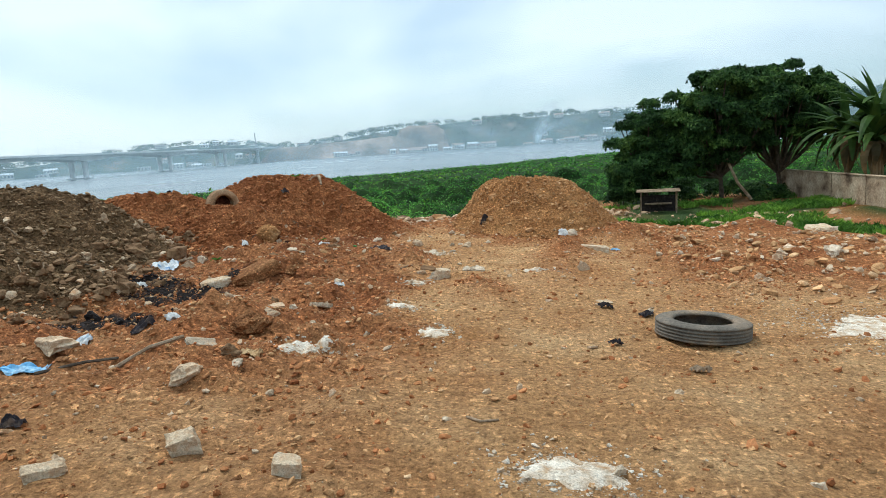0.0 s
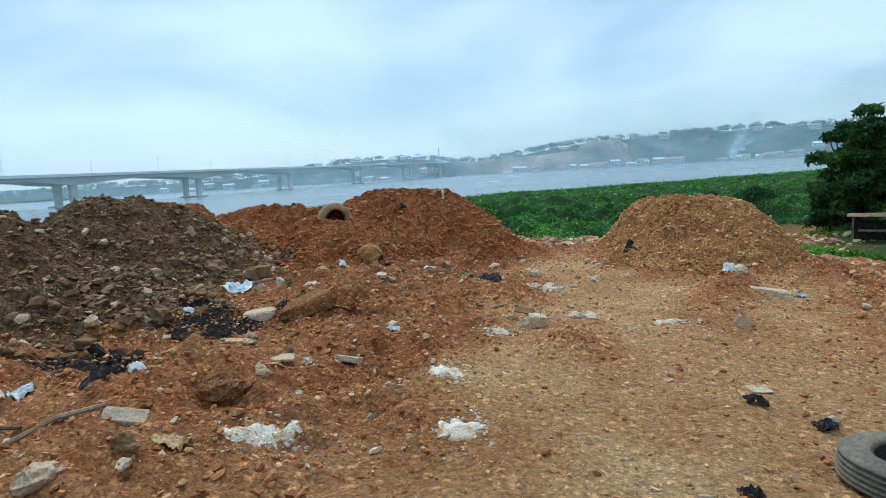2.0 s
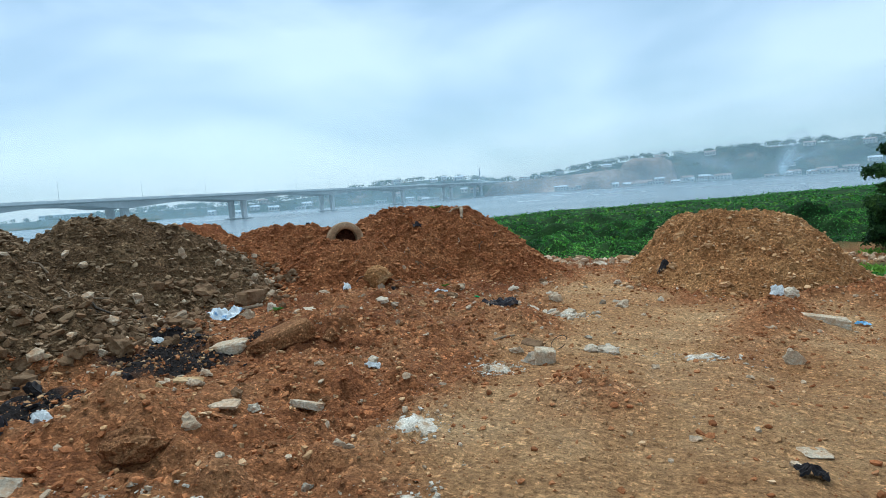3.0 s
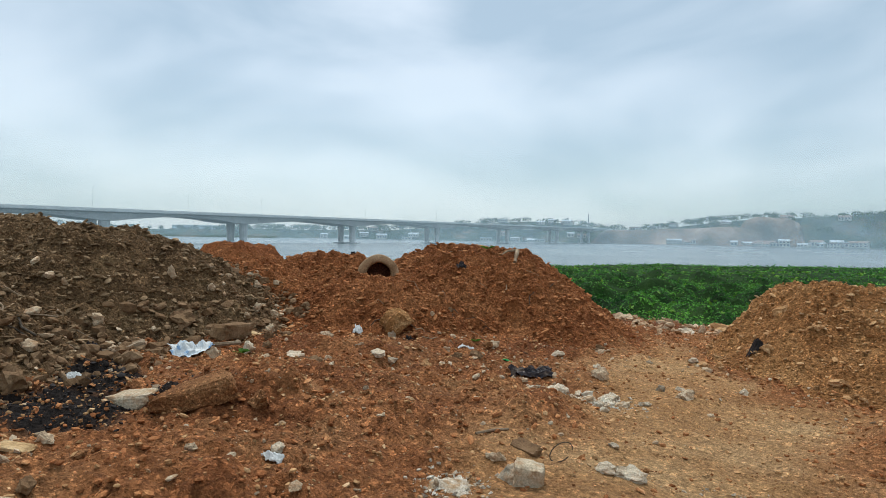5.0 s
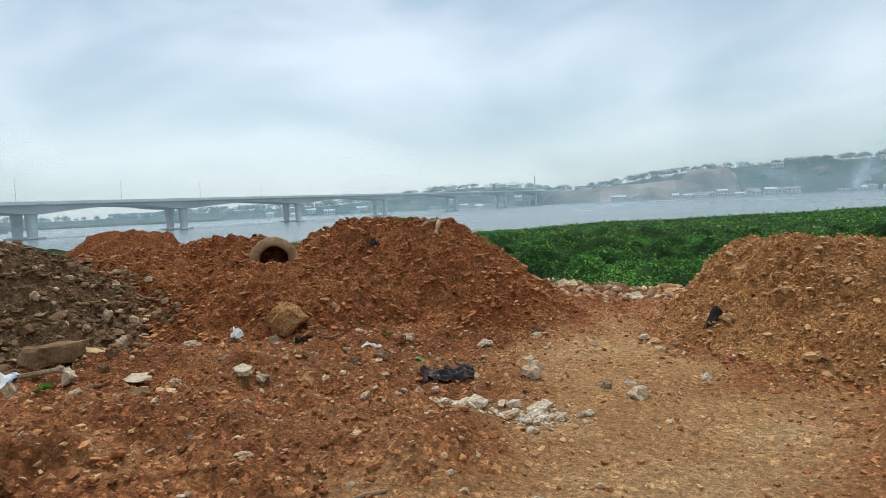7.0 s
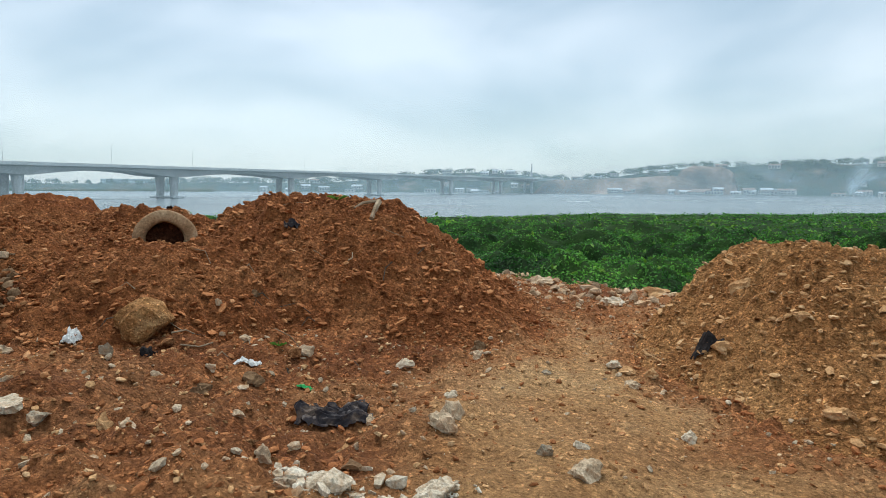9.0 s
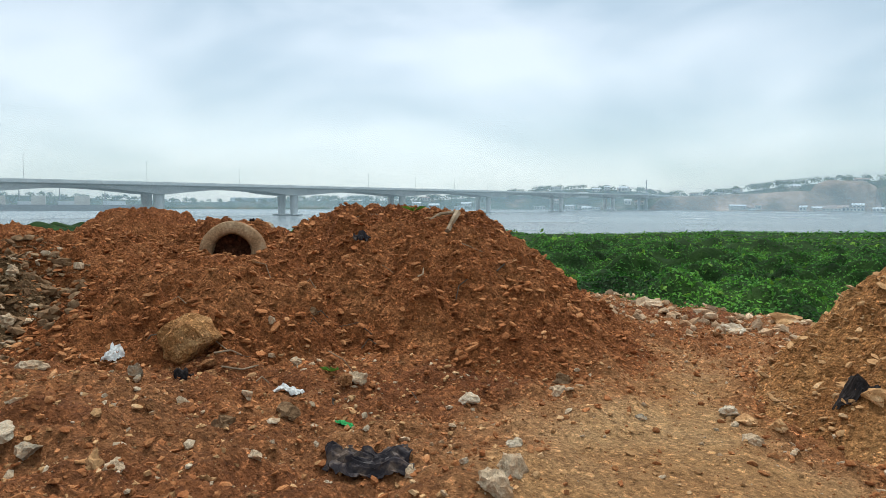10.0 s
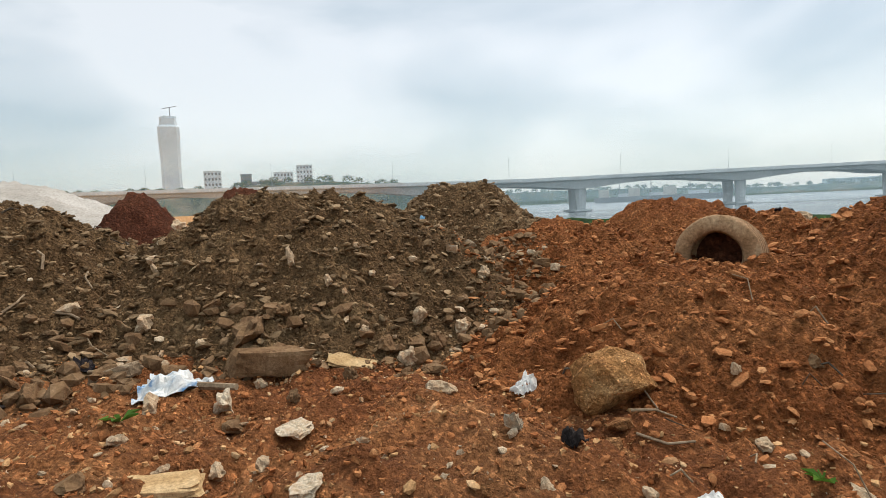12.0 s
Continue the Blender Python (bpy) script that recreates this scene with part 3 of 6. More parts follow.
def build_ground():
    xs, ys = graded(-6.0, 4.8, 0.048, 2600), graded(0.9, 19.5, 0.048, 2600)
    X, Y = [v.ravel() for v in np.meshgrid(xs, ys, indexing="ij")]
    Z = ground_height(X, Y)
    track = np.clip(1 - rough_mask(X, Y) + 0.35 * fbm(X, Y, 0.7, 3, 81), 0, 1)
    green = step(0.6, 3.0, beyond(X, Y) + 0.8 * fbm(X, Y, 1.5, 3, 82))
    green = green * (1 - 0.9 * step(5, 8, X) * step(47, 43, Y) * step(0.12, -0.08, fbm(X, Y, 2.5, 4, 84)))
    spill = 0.85 * step(-0.5, -1.4, X + 0.6 * fbm(X, Y, 1.1, 3, 85)) * step(8.0, 11.0, Y + 1.2 * fbm(X, Y, 1.3, 3, 86)) * step(0.35, -0.1, fbm(X, Y, 0.8, 3, 87))
    scorch = np.zeros_like(X)
    for cx, cy, a, b in ((-3.75, 8.45, 0.85, 0.6), (-4.05, 6.95, 0.65, 0.45), (-3.4, 8.95, 0.5, 0.35), (-4.4, 9.2, 0.5, 0.5)):
        d = np.hypot((X - cx) / a, (Y - cy) / b) + 0.35 * fbm(X, Y, 0.5, 3, 83)
        scorch = np.maximum(scorch, step(1.1, 0.7, d))
    me = fast_mesh("ground", np.c_[X, Y, Z], grid_faces(len(xs), len(ys)), GROUND, True, np.c_[track, green, scorch, spill])
    return tagged(new("ground", me), "bare reddish-brown laterite ground with a driven track and scorched spots", "ground", kind="structure")


build_ground()

lagoon = bmesh.new()
bmesh.ops.create_grid(lagoon, x_segments=40, y_segments=40, size=2500)
water = part("water", lagoon, WATER)
water.location = (0, 0, WATER_Z)
tagged(water, "calm pale grey lagoon water under an overcast sky", "water", kind="structure")


def build_heap(key, name, mat, label, spacing=0.045):
    cx, cy, a, b = HEAPS[key][:4]
    reach = 1.35 * max(a, b)
    xs, ys = np.arange(cx - reach, cx + reach, spacing), np.arange(cy - reach, cy + reach, spacing)
    X, Y = [v.ravel() for v in np.meshgrid(xs, ys, indexing="ij")]
    h = heap_height(key, X, Y)
    base = base_height(X, Y)
    Z = base + np.maximum(h, -0.12)
    faces = grid_faces(len(xs), len(ys))
    faces = faces[(h[faces] > -0.10).any(axis=1)]
    used = np.unique(faces)
    back = np.zeros(len(X), dtype=np.int32)
    back[used] = np.arange(len(used))
    P = np.c_[X, Y, Z][used] - (cx, cy, 0)
    ob = new(name, fast_mesh(name, P, back[faces], mat, True))
    ob.location = (cx, cy, 0)
    return tagged(ob, label, "earth mound", "dumped mounds of earth")


build_heap("dark", "earth_mound", DARK_DIRT, "dark brown earth heap full of broken stones beside the yard", 0.033)
build_heap("dark_side", "earth_mound", DARK_DIRT, "dark brown earth heap mixed with rubble and wood scraps", 0.033)
build_heap("dark_back", "earth_mound", DARK_DIRT, "dark brown stony heap standing behind the other heaps", 0.06)
build_heap("red_back", "earth_mound", RED_DIRT, "flat-topped red earth heap near the water", 0.06)
build_heap("red_saddle", "earth_mound", RED_DIRT, "low heap of loose red earth clods", 0.036)
build_heap("red_shelf", "earth_mound", RED_DIRT, "low shoulder of red earth under the half-buried tyre", 0.033)
build_heap("red_main", "earth_mound", RED_DIRT, "large reddish-brown earth heap with steep crumbling sides", 0.033)
build_heap("tan", "earth_mound", TAN_DIRT, "flat-topped tan-brown earth heap beside the track", 0.033)
build_heap("far_red", "earth_mound", SHADED_RED, "small conical red earth heap in the distance, with shade in its colour", 0.08)
build_heap("far_red_low", "earth_mound", SHADED_RED, "small red earth heap behind the dark heap", 0.08)
build_heap("red_behind", "earth_mound", RED_DIRT, "rough red-brown earth ridge behind the half-buried tyre", 0.05)
build_heap("red_low", "earth_mound", RED_DIRT, "low red earth heap near the water", 0.07)
build_heap("sand", "sand_mound", PALE_SAND, "long pale grey sand heap beyond the dark heaps", 0.2)


# ---- loose stones and clods ----
def ico(subdivisions=1):
    bm = bmesh.new()
    bmesh.ops.create_icosphere(bm, subdivisions=subdivisions, radius=1.0)
    V = np.array([v.co[:] for v in bm.verts])
    F = np.array([[v.index for v in f.verts] for f in bm.faces])
    bm.free()
    return V, F


def brick_lump():
    """An eight-cornered lump, twelve triangles."""
    V = np.array([(x, y, z) for x in (-1, 1) for y in (-1, 1) for z in (-1, 1)]) * 0.72
    F = np.array([(0, 1, 3), (0, 3, 2), (4, 6, 7), (4, 7, 5), (0, 4, 5), (0, 5, 1), (2, 3, 7), (2, 7, 6), (0, 2, 6), (0, 6, 4), (1, 5, 7), (1, 7, 3)])
    return V, F


def lump_shapes(V0, seed, cuts, jitter):
    out = []
    for k in range(10):
        rr = np.random.RandomState(seed + k)
        V = V0.copy()
        for _ in range(cuts):
            n = rr.normal(size=3)
            n /= np.linalg.norm(n)
            d = V @ n - rr.uniform(0.4, 0.8)
            V -= np.outer(np.maximum(d, 0), n)
        V = V * (1 + rr.uniform(-jitter, jitter, size=(len(V), 1)))
        out.append(V * rr.uniform(0.75, 1.25, size=3))
    return np.array(out)


BIG_V, BIG_F = ico(1)
SMALL_V, SMALL_F = brick_lump()
BIG_SHAPES, SMALL_SHAPES = lump_shapes(BIG_V, 100, 4, 0.16), lump_shapes(SMALL_V, 200, 3, 0.22)


def scatter(name, xy, sizes, mat, label, category, seed, sink=0.25, flat=0.75, fine=0.022):
    """Many small lumps lying on the earth, as one mesh; those under the fine size are simpler."""
    rr = np.random.RandomState(seed)
    n = len(xy)
    z = surface(xy[:, 0].copy(), xy[:, 1].copy())
    a, b, c = rr.uniform(0, 2 * np.pi, n), rr.uniform(-0.5, 0.5, n), rr.uniform(-0.5, 0.5, n)
    ca, sa, cb, sb, cc, sc = np.cos(a), np.sin(a), np.cos(b), np.sin(b), np.cos(c), np.sin(c)
    R = np.empty((n, 3, 3))
    R[:, 0, 0], R[:, 0, 1], R[:, 0, 2] = ca * cb, ca * sb * sc - sa * cc, ca * sb * cc + sa * sc
    R[:, 1, 0], R[:, 1, 1], R[:, 1, 2] = sa * cb, sa * sb * sc + ca * cc, sa * sb * cc - ca * sc
    R[:, 2, 0], R[:, 2, 1], R[:, 2, 2] = -sb, cb * sc, cb * cc
    shape = np.c_[rr.uniform(0.7, 1.7, n), rr.uniform(0.6, 1.2, n), rr.uniform(0.4, 0.95, n) * flat / 0.75]
    kind = rr.randint(0, 10, n)
    verts, faces, start = [], [], 0
    for pick, shapes, F0 in ((sizes >= fine, BIG_SHAPES, BIG_F), (sizes < fine, SMALL_SHAPES, SMALL_F)):
        k = int(pick.sum())
        if not k:
            continue
        V = np.einsum("nij,nvj->nvi", R[pick], shapes[kind[pick]] * shape[pick][:, None, :]) * sizes[pick][:, None, None]
        V[:, :, 0] += xy[pick, 0, None]
        V[:, :, 1] += xy[pick, 1, None]
        V[:, :, 2] += (z[pick] + sizes[pick] * (0.5 - sink))[:, None]
        m = V.shape[1]
        verts.append(V.reshape(-1, 3))
        faces.append((F0[None] + (start + np.arange(k) * m)[:, None, None]).reshape(-1, 3))
        start += k * m
    ob = new(name, fast_mesh(name, np.concatenate(verts), np.concatenate(faces), mat))
    return tagged(ob, label, category, kind="stuff")


def sprinkle(n, x0, x1, y0, y1, seed, keep=None):
    rr = np.random.RandomState(seed)
    xy = np.c_[rr.uniform(x0, x1, n), rr.uniform(y0, y1, n)]
    if keep is not None:
        xy = xy[rr.uniform(size=n) < keep(xy[:, 0], xy[:, 1])]
    return xy


def in_heaps(keys, low=0.05, high=9.0):
    def keep(x, y):
        best = np.full(len(x), -1.0)
        for key in keys:
            best = np.maximum(best, heap_height(key, x, y, False))
        return ((best > low) & (best < high)).astype(float)
    return keep


def sizes(n, small, large, seed, power=3.0):
    return small + (large - small) * np.random.RandomState(seed).uniform(size=n) ** power


def bare(x, y):
    return (beyond(x, y) < 1.5) * (in_heaps(HEAPS, 0.1)(x, y) < 0.5)


xy = sprinkle(78000, -5.5, 5.5, 1.0, 24, 201, lambda x, y: bare(x, y) * (0.16 + 0.84 * rough_mask(x, y)))
scatter("gravel", xy, sizes(len(xy), 0.006, 0.036, 202, 7), RED_CLOD, "loose red-brown clods and gravel strewn over the ground", "gravel", 203)
xy = sprinkle(900, -5.2, 4.5, 2.0, 20, 205, lambda x, y: bare(x, y) * rough_mask(x, y) ** 2)
scatter("earth_clods", xy, sizes(len(xy), 0.025, 0.085, 206, 5), EARTH_CLOD, "chunky reddish-brown clods of earth on the churned ground", "dirt clods", 207, 0.6)
xy = sprinkle(52000, -5.5, 5.5, 1.0, 24, 211, lambda x, y: bare(x, y) * (0.40 + 0.50 * rough_mask(x, y)))
scatter("gravel", xy, sizes(len(xy), 0.004, 0.028, 212, 6), TAN_CLOD, "small tan and pale pebbles strewn over the track", "gravel", 213)
xy = sprinkle(9000, -5.0, 6.0, 1.2, 24, 221, lambda x, y: bare(x, y) * (0.2 + 0.8 * rough_mask(x, y)))
scatter("gravel", xy, sizes(len(xy), 0.005, 0.042, 222, 6), PALE_STONE, "pale whitish stone chips among the dirt", "gravel", 223)
xy = sprinkle(5000, 4.0, 16, 8, 21, 225, lambda x, y: bare(x, y) * (0.3 + 0.7 * rough_mask(x, y)))
scatter("rubble", xy, sizes(len(xy), 0.015, 0.10, 226, 5), TAN_CLOD, "pinkish-tan broken rubble spread along the edge of the yard", "rubble", 227)
xy = sprinkle(1100, 3.0, 16, 10, 21.5, 228, lambda x, y: bare(x, y) * rough_mask(x, y))
scatter("rubble", xy, sizes(len(xy), 0.02, 0.13, 229, 4), PALE_STONE, "pale concrete fragments along the edge of the yard", "rubble", 230)
xy = sprinkle(40000, -11, -0.5, 12.3, 20.3, 231, in_heaps(("red_main", "red_shelf", "red_saddle", "red_behind")))
scatter("loose_dirt", xy, sizes(len(xy), 0.007, 0.055, 232, 8), RED_CLOD, "crumbly red clods covering the red heaps", "dirt clods", 233, 0.25, 0.5)
xy = sprinkle(20000, -0.6, 5.6, 13.8, 21, 241, in_heaps(("tan",)))
scatter("loose_dirt", xy, sizes(len(xy), 0.007, 0.052, 242, 8), TAN_CLOD, "crumbly tan clods covering the flat-topped heap", "dirt clods", 243, 0.25, 0.5)
xy = sprinkle(34000, -10, -4, 5, 14, 251, in_heaps(("dark", "dark_side")))
scatter("loose_dirt", xy, sizes(len(xy), 0.007, 0.060, 252, 8), DARK_CLOD, "dark brown clods and stones covering the dark heaps", "dirt clods", 253, 0.25, 0.5)
xy = sprinkle(6000, -20, -13.8, 11, 18, 261, in_heaps(("dark_back",)))
scatter("loose_dirt", xy, sizes(len(xy), 0.02, 0.09, 262, 3), DARK_CLOD, "dark clods on the heap behind", "dirt clods", 263)
xy = sprinkle(7000, -9, -3.6, 5, 14.2, 271, in_heaps(("dark", "dark_side"), -0.22, 0.42))
scatter("rubble", xy, sizes(len(xy), 0.014, 0.095, 272, 4), BROWN_STONE, "grey-brown broken stones piled at the foot of the dark heaps", "rubble", 273)
xy = sprinkle(420, -9, -3.8, 5, 14.2, 275, in_heaps(("dark", "dark_side"), -0.1, 0.9))
scatter("rubble", xy, sizes(len(xy), 0.02, 0.10, 276, 3), PALE_STONE, "paler stones among the dark heaps", "rubble", 277)
xy = sprinkle(1500, -4.5, 3.5, 19.5, 25.2, 281, lambda x, y: bare(x, y) * step(18, 23, y))
scatter("rubble", xy, sizes(len(xy), 0.02, 0.15, 282, 5), RUBBLE_STONE, "pinkish-tan and pale stones along the brink above the green plants", "rubble", 283)


# ---- far side: bridge, hills, houses ----
def bridge():
    thing = tagged(new("bridge"), "long pale concrete girder bridge over the lagoon on twin piers", "bridge")
    piers = [-150, -85, -25, 30, 87, 148, 215, 296, 392, 513, 640, 750]
    def deck_z(y):
        return 7.4 + 0.0085 * max(y, 60) + 0.014 * max(0, 60 - y)
    for side in (-5.6, 5.6):
        bm = bmesh.new()
        rows = []
        for y in np.arange(-210, 836, 6.0):
            gap = min(abs(y - p) for p in piers)
            span = 34.0 if y < 200 else 52.0
            deep = 1.5 + 2.4 * max(0.0, 1 - gap / span) ** 1.8
            z = deck_z(y)
            half = 5.4
            ring = [(-half, z), (half, z), (half, z - 0.45), (2.7, z - 0.8), (2.3, z - deep), (-2.3, z - deep), (-2.7, z - 0.8), (-half, z - 0.45)]
            rows.append([bm.verts.new((-228 + side + u, y, v)) for u, v in ring])
        for p, q in zip(rows, rows[1:]):
            for k in range(8):
                bm.faces.new((p[k], p[(k + 1) % 8], q[(k + 1) % 8], q[k]))
        part("girder", bm, BRIDGE_CONCRETE, thing)
    for x in (-239.2, -216.8):
        bm = bmesh.new()
        for y0 in range(-210, 830, 40):
            z0, z1 = deck_z(y0), deck_z(y0 + 40)
            vs = [bm.verts.new((x + dx, y, z + dz)) for y, z in ((y0, z0), (y0 + 40, z1)) for dx, dz in ((-0.2, -0.3), (0.2, -0.3), (0.2, 0.75), (-0.2, 0.75))]
            for k in range(4):
                bm.faces.new((vs[k], vs[(k + 1) % 4], vs[4 + (k + 1) % 4], vs[4 + k]))
        part("parapet", bm, PIER_CONCRETE, thing)
    for y in piers:
        z = deck_z(y) - 3.6
        pier = part("pier", box(bmesh.new(), (14, 6.5, 0.7), (-228, y, WATER_Z + 0.45), 0, 0.15), PIER_CONCRETE, thing)
        for side in (-4.2, 4.2):
            bm = bmesh.new()
            made = bmesh.ops.create_cone(bm, cap_ends=True, segments=12, radius1=1.45, radius2=1.75, depth=z - WATER_Z - 0.8,
                                         matrix=Matrix.Translation((-228 + side, y, (z + WATER_Z + 0.8) / 2)) @ Matrix.Diagonal((1, 1.2, 1, 1)))
            part("column", bm, PIER_CONCRETE, pier)
    rr = random.Random(4)
    for y in range(-190, 820, 42):
        z = deck_z(y)
        bm = tube(bmesh.new(), [(-228, y, z), (-228, y, z + 8.5), (-226.5, y, z + 9.2)], [0.09, 0.06, 0.04], 6)
        part("lamp_post", bm, METAL, thing)
    return thing


bridge()


def hill(name, label, points, distance, depth, mat, seed, lift=0.0):
    """A far ridge: heading in degrees and crest height in metres along it."""
    heads, crest = [p[0] for p in points], [p[1] for p in points]
    az = np.linspace(heads[0], heads[-1], 160)
    h = np.interp(az, heads, crest)
    deep = np.linspace(0, 1, 12)
    A, D = np.meshgrid(az, deep, indexing="ij")
    Hh = np.repeat(h[:, None], 12, 1)
    r = distance + depth * D
    X, Y = -r * np.sin(np.radians(A)), r * np.cos(np.radians(A))
    rise = np.where(D < 0.7, step(0, 0.7, D), 1 - 0.15 * step(0.7, 1, D))
    Z = -3.6 + (Hh + 3.6) * rise + 0.12 * Hh * fbm(X.ravel(), Y.ravel(), 60, 3, seed).reshape(X.shape) * rise + lift
    ob = new(name, fast_mesh(name, np.c_[X.ravel(), Y.ravel(), Z.ravel()], grid_faces(160, 12), mat, True))
    return tagged(ob, label, "hill", kind="structure")


RIDGE = [(-60, 30), (-45, 34), (-32, 34), (-22, 33), (-14, 32), (-10, 36), (-7, 35), (-2, 34), (2, 33), (4.6, 31), (7, 27), (9.6, 21), (12, 16), (15.4, 14), (17, 21), (20, 25), (23, 25), (26, 21), (30, 15), (34, 10), (40, 8), (48, 7)]
hill("hillside", "wooded hillside with houses on the far shore of the lagoon", RIDGE, 850, 130, FAR_WOOD, 301)
hill("hillside", "bare cut earth slope on the far shore", [(0.0, 4), (0.4, 24), (1.2, 31), (3.4, 33), (4.3, 27), (5.0, 8)], 846, 60, FAR_EARTH, 302)
hill("hillside", "bare embankment where the bridge lands on the far shore", [(3.0, 14), (5, 19), (9, 16.5), (12, 14.5), (15.0, 13.5), (15.6, 10), (16.4, -2)], 838, 50, FAR_EARTH, 303)
hill("hillside", "low far shore behind the bridge with trees", [(44, 6), (50, 5), (56, 4), (64, 9), (70, 12), (78, 12), (84, 14)], 760, 90, FAR_WOOD, 304)
hill("hillside", "green rise with trees behind the bridge ramp", [(80, 11), (85, 14), (88, 19), (92, 22), (97, 22), (100, 20), (103, 18), (112, 17), (124, 17), (150, 16)], 420, 80, FAR_WOOD, 305)


def leaf_cloud(centres, radii, count, size, seed, squash=0.75, droop=0.3):
    """Bent leaf blades on the shells of many clumps: verts and faces."""
    rr = np.random.RandomState(seed)
    centres, radii = np.asarray(centres), np.asarray(radii)
    w = radii ** 2 / (radii ** 2).sum()
    pick = rr.choice(len(centres), count, p=w)
    d = rr.normal(size=(count, 3))
    d /= np.linalg.norm(d, axis=1)[:, None]
    d[:, 2] = np.where(d[:, 2] < -0.35, -d[:, 2], d[:, 2])
    reach = rr.uniform(0.55, 1.08, count) ** 0.6
    P = centres[pick] + d * (radii[pick] * reach)[:, None] * (1, 1, squash)
    return leaf_blades(P, d, size * rr.uniform(0.6, 1.3, count), rr, droop, 0.45, True)


def leaf_blades(P, facing, length, rr, droop=0.3, width=0.42, simple=False):
    n = len(P)
    up = facing + 0.7 * rr.normal(size=(n, 3)) + (0, 0, 0.35)
    up /= np.linalg.norm(up, axis=1)[:, None]
    t = np.cross(up, rr.normal(size=(n, 3)))
    t /= np.linalg.norm(t, axis=1)[:, None]
    s = np.cross(up, t)
    L = length[:, None]
    tip = P + t * L - up * L * droop
    mid = P + t * L * 0.5
    a, b = mid + s * L * width * 0.5 - up * L * 0.08, mid - s * L * width * 0.5 - up * L * 0.08
    if simple:
        k = np.arange(n)[:, None] * 4
        return np.stack([P, a, tip, b], 1).reshape(-1, 3), np.concatenate([k + [0, 1, 2], k + [0, 2, 3]], 0)
    V = np.stack([P, a, mid + up * L * 0.03, b, tip], 1).reshape(-1, 3)
    k = np.arange(n)[:, None] * 5
    F = np.concatenate([k + [0, 1, 2], k + [0, 2, 3], k + [2, 1, 4], k + [3, 2, 4]], 0)
    return V, F


def clumps_on_ridge(points, distance, spread, count, rmin, rmax, seed, low=0.3, high=1.02):
    rr = np.random.RandomState(seed)
    heads, crest = [p[0] for p in points], [p[1] for p in points]
    az = rr.uniform(heads[0], heads[-1], count)
    f = rr.uniform(low, high, count)
    r = distance + spread * f
    h = np.interp(az, heads, crest)
    rise = step(0, 0.7, f)
    C = np.c_[-r * np.sin(np.radians(az)), r * np.cos(np.radians(az)), -3.6 + (h + 3.6) * rise]
    rad = rr.uniform(rmin, rmax, count)
    C[:, 2] += rad * 0.5
    return C, rad


FAR_LEAF = material("far_leaf", leaf_build((0.02, 0.045, 0.016), (0.06, 0.10, 0.035)))
C, rad = clumps_on_ridge(RIDGE, 850, 130, 1000, 2.0, 7.0, 311)
V, F = leaf_cloud(C, rad, 60000, 2.0, 312)
tagged(new("far_woods", fast_mesh("far_woods", V, F, FAR_LEAF)), "hazy dark green trees covering the far hillside", "woods", kind="stuff")
C, rad = clumps_on_ridge([(80, 11), (85, 14), (88, 19), (92, 22), (97, 22), (100, 20), (103, 18), (112, 17), (124, 17)], 420, 80, 130, 1.5, 4.5, 313)
V, F = leaf_cloud(C, rad, 14000, 1.2, 314)
tagged(new("far_woods", fast_mesh("far_woods", V, F, FAR_LEAF)), "dark green trees on the rise behind the bridge ramp", "woods", kind="stuff")
C, rad = clumps_on_ridge([(44, 6), (50, 5), (56, 4), (64, 9), (70, 12), (78, 12), (84, 14)], 760, 90, 160, 2.0, 5.0, 315)
V, F = leaf_cloud(C, rad, 9000, 2.0, 316)
tagged(new("far_woods", fast_mesh("far_woods", V, F, FAR_LEAF)), "hazy trees along the low far shore", "woods", kind="stuff")


def house(name, at, size, turn, wall, roof, label, floors=1, gable=True, group="houses on the far shore"):
    thing = tagged(new(name), label, "building", group)
    thing.location, thing.rotation_euler = at, (0, 0, turn)
    w, d, h = size
    body = part("wall", box(bmesh.new(), (w, d, h), (0, 0, h / 2)), wall, thing)
    bm = bmesh.new()
    if gable:
        e = 0.5
        vs = [bm.verts.new(p) for p in ((-w / 2 - e, -d / 2 - e, h), (w / 2 + e, -d / 2 - e, h), (w / 2 + e, d / 2 + e, h), (-w / 2 - e, d / 2 + e, h), (-w / 2 - e, 0, h + d * 0.22), (w / 2 + e, 0, h + d * 0.22))]
        for f in ((0, 1, 5, 4), (2, 3, 4, 5), (0, 4, 3), (1, 2, 5), (3, 2, 1, 0)):
            bm.faces.new([vs[k] for k in f])
    else:
        box(bm, (w + 0.6, d + 0.6, 0.5), (0, 0, h + 0.25))
    part("roof", bm, roof, thing)
    n = max(2, int(w / 3.2))
    for k in range(floors):
        for i in range(n):
            part("window", box(bmesh.new(), (w / n * 0.5, 0.16, h / floors * 0.45), (-w / 2 + (i + 0.5) * w / n, -d / 2 - 0.02, h / floors * (k + 0.55))), GLASS_DARK, thing)
    return thing


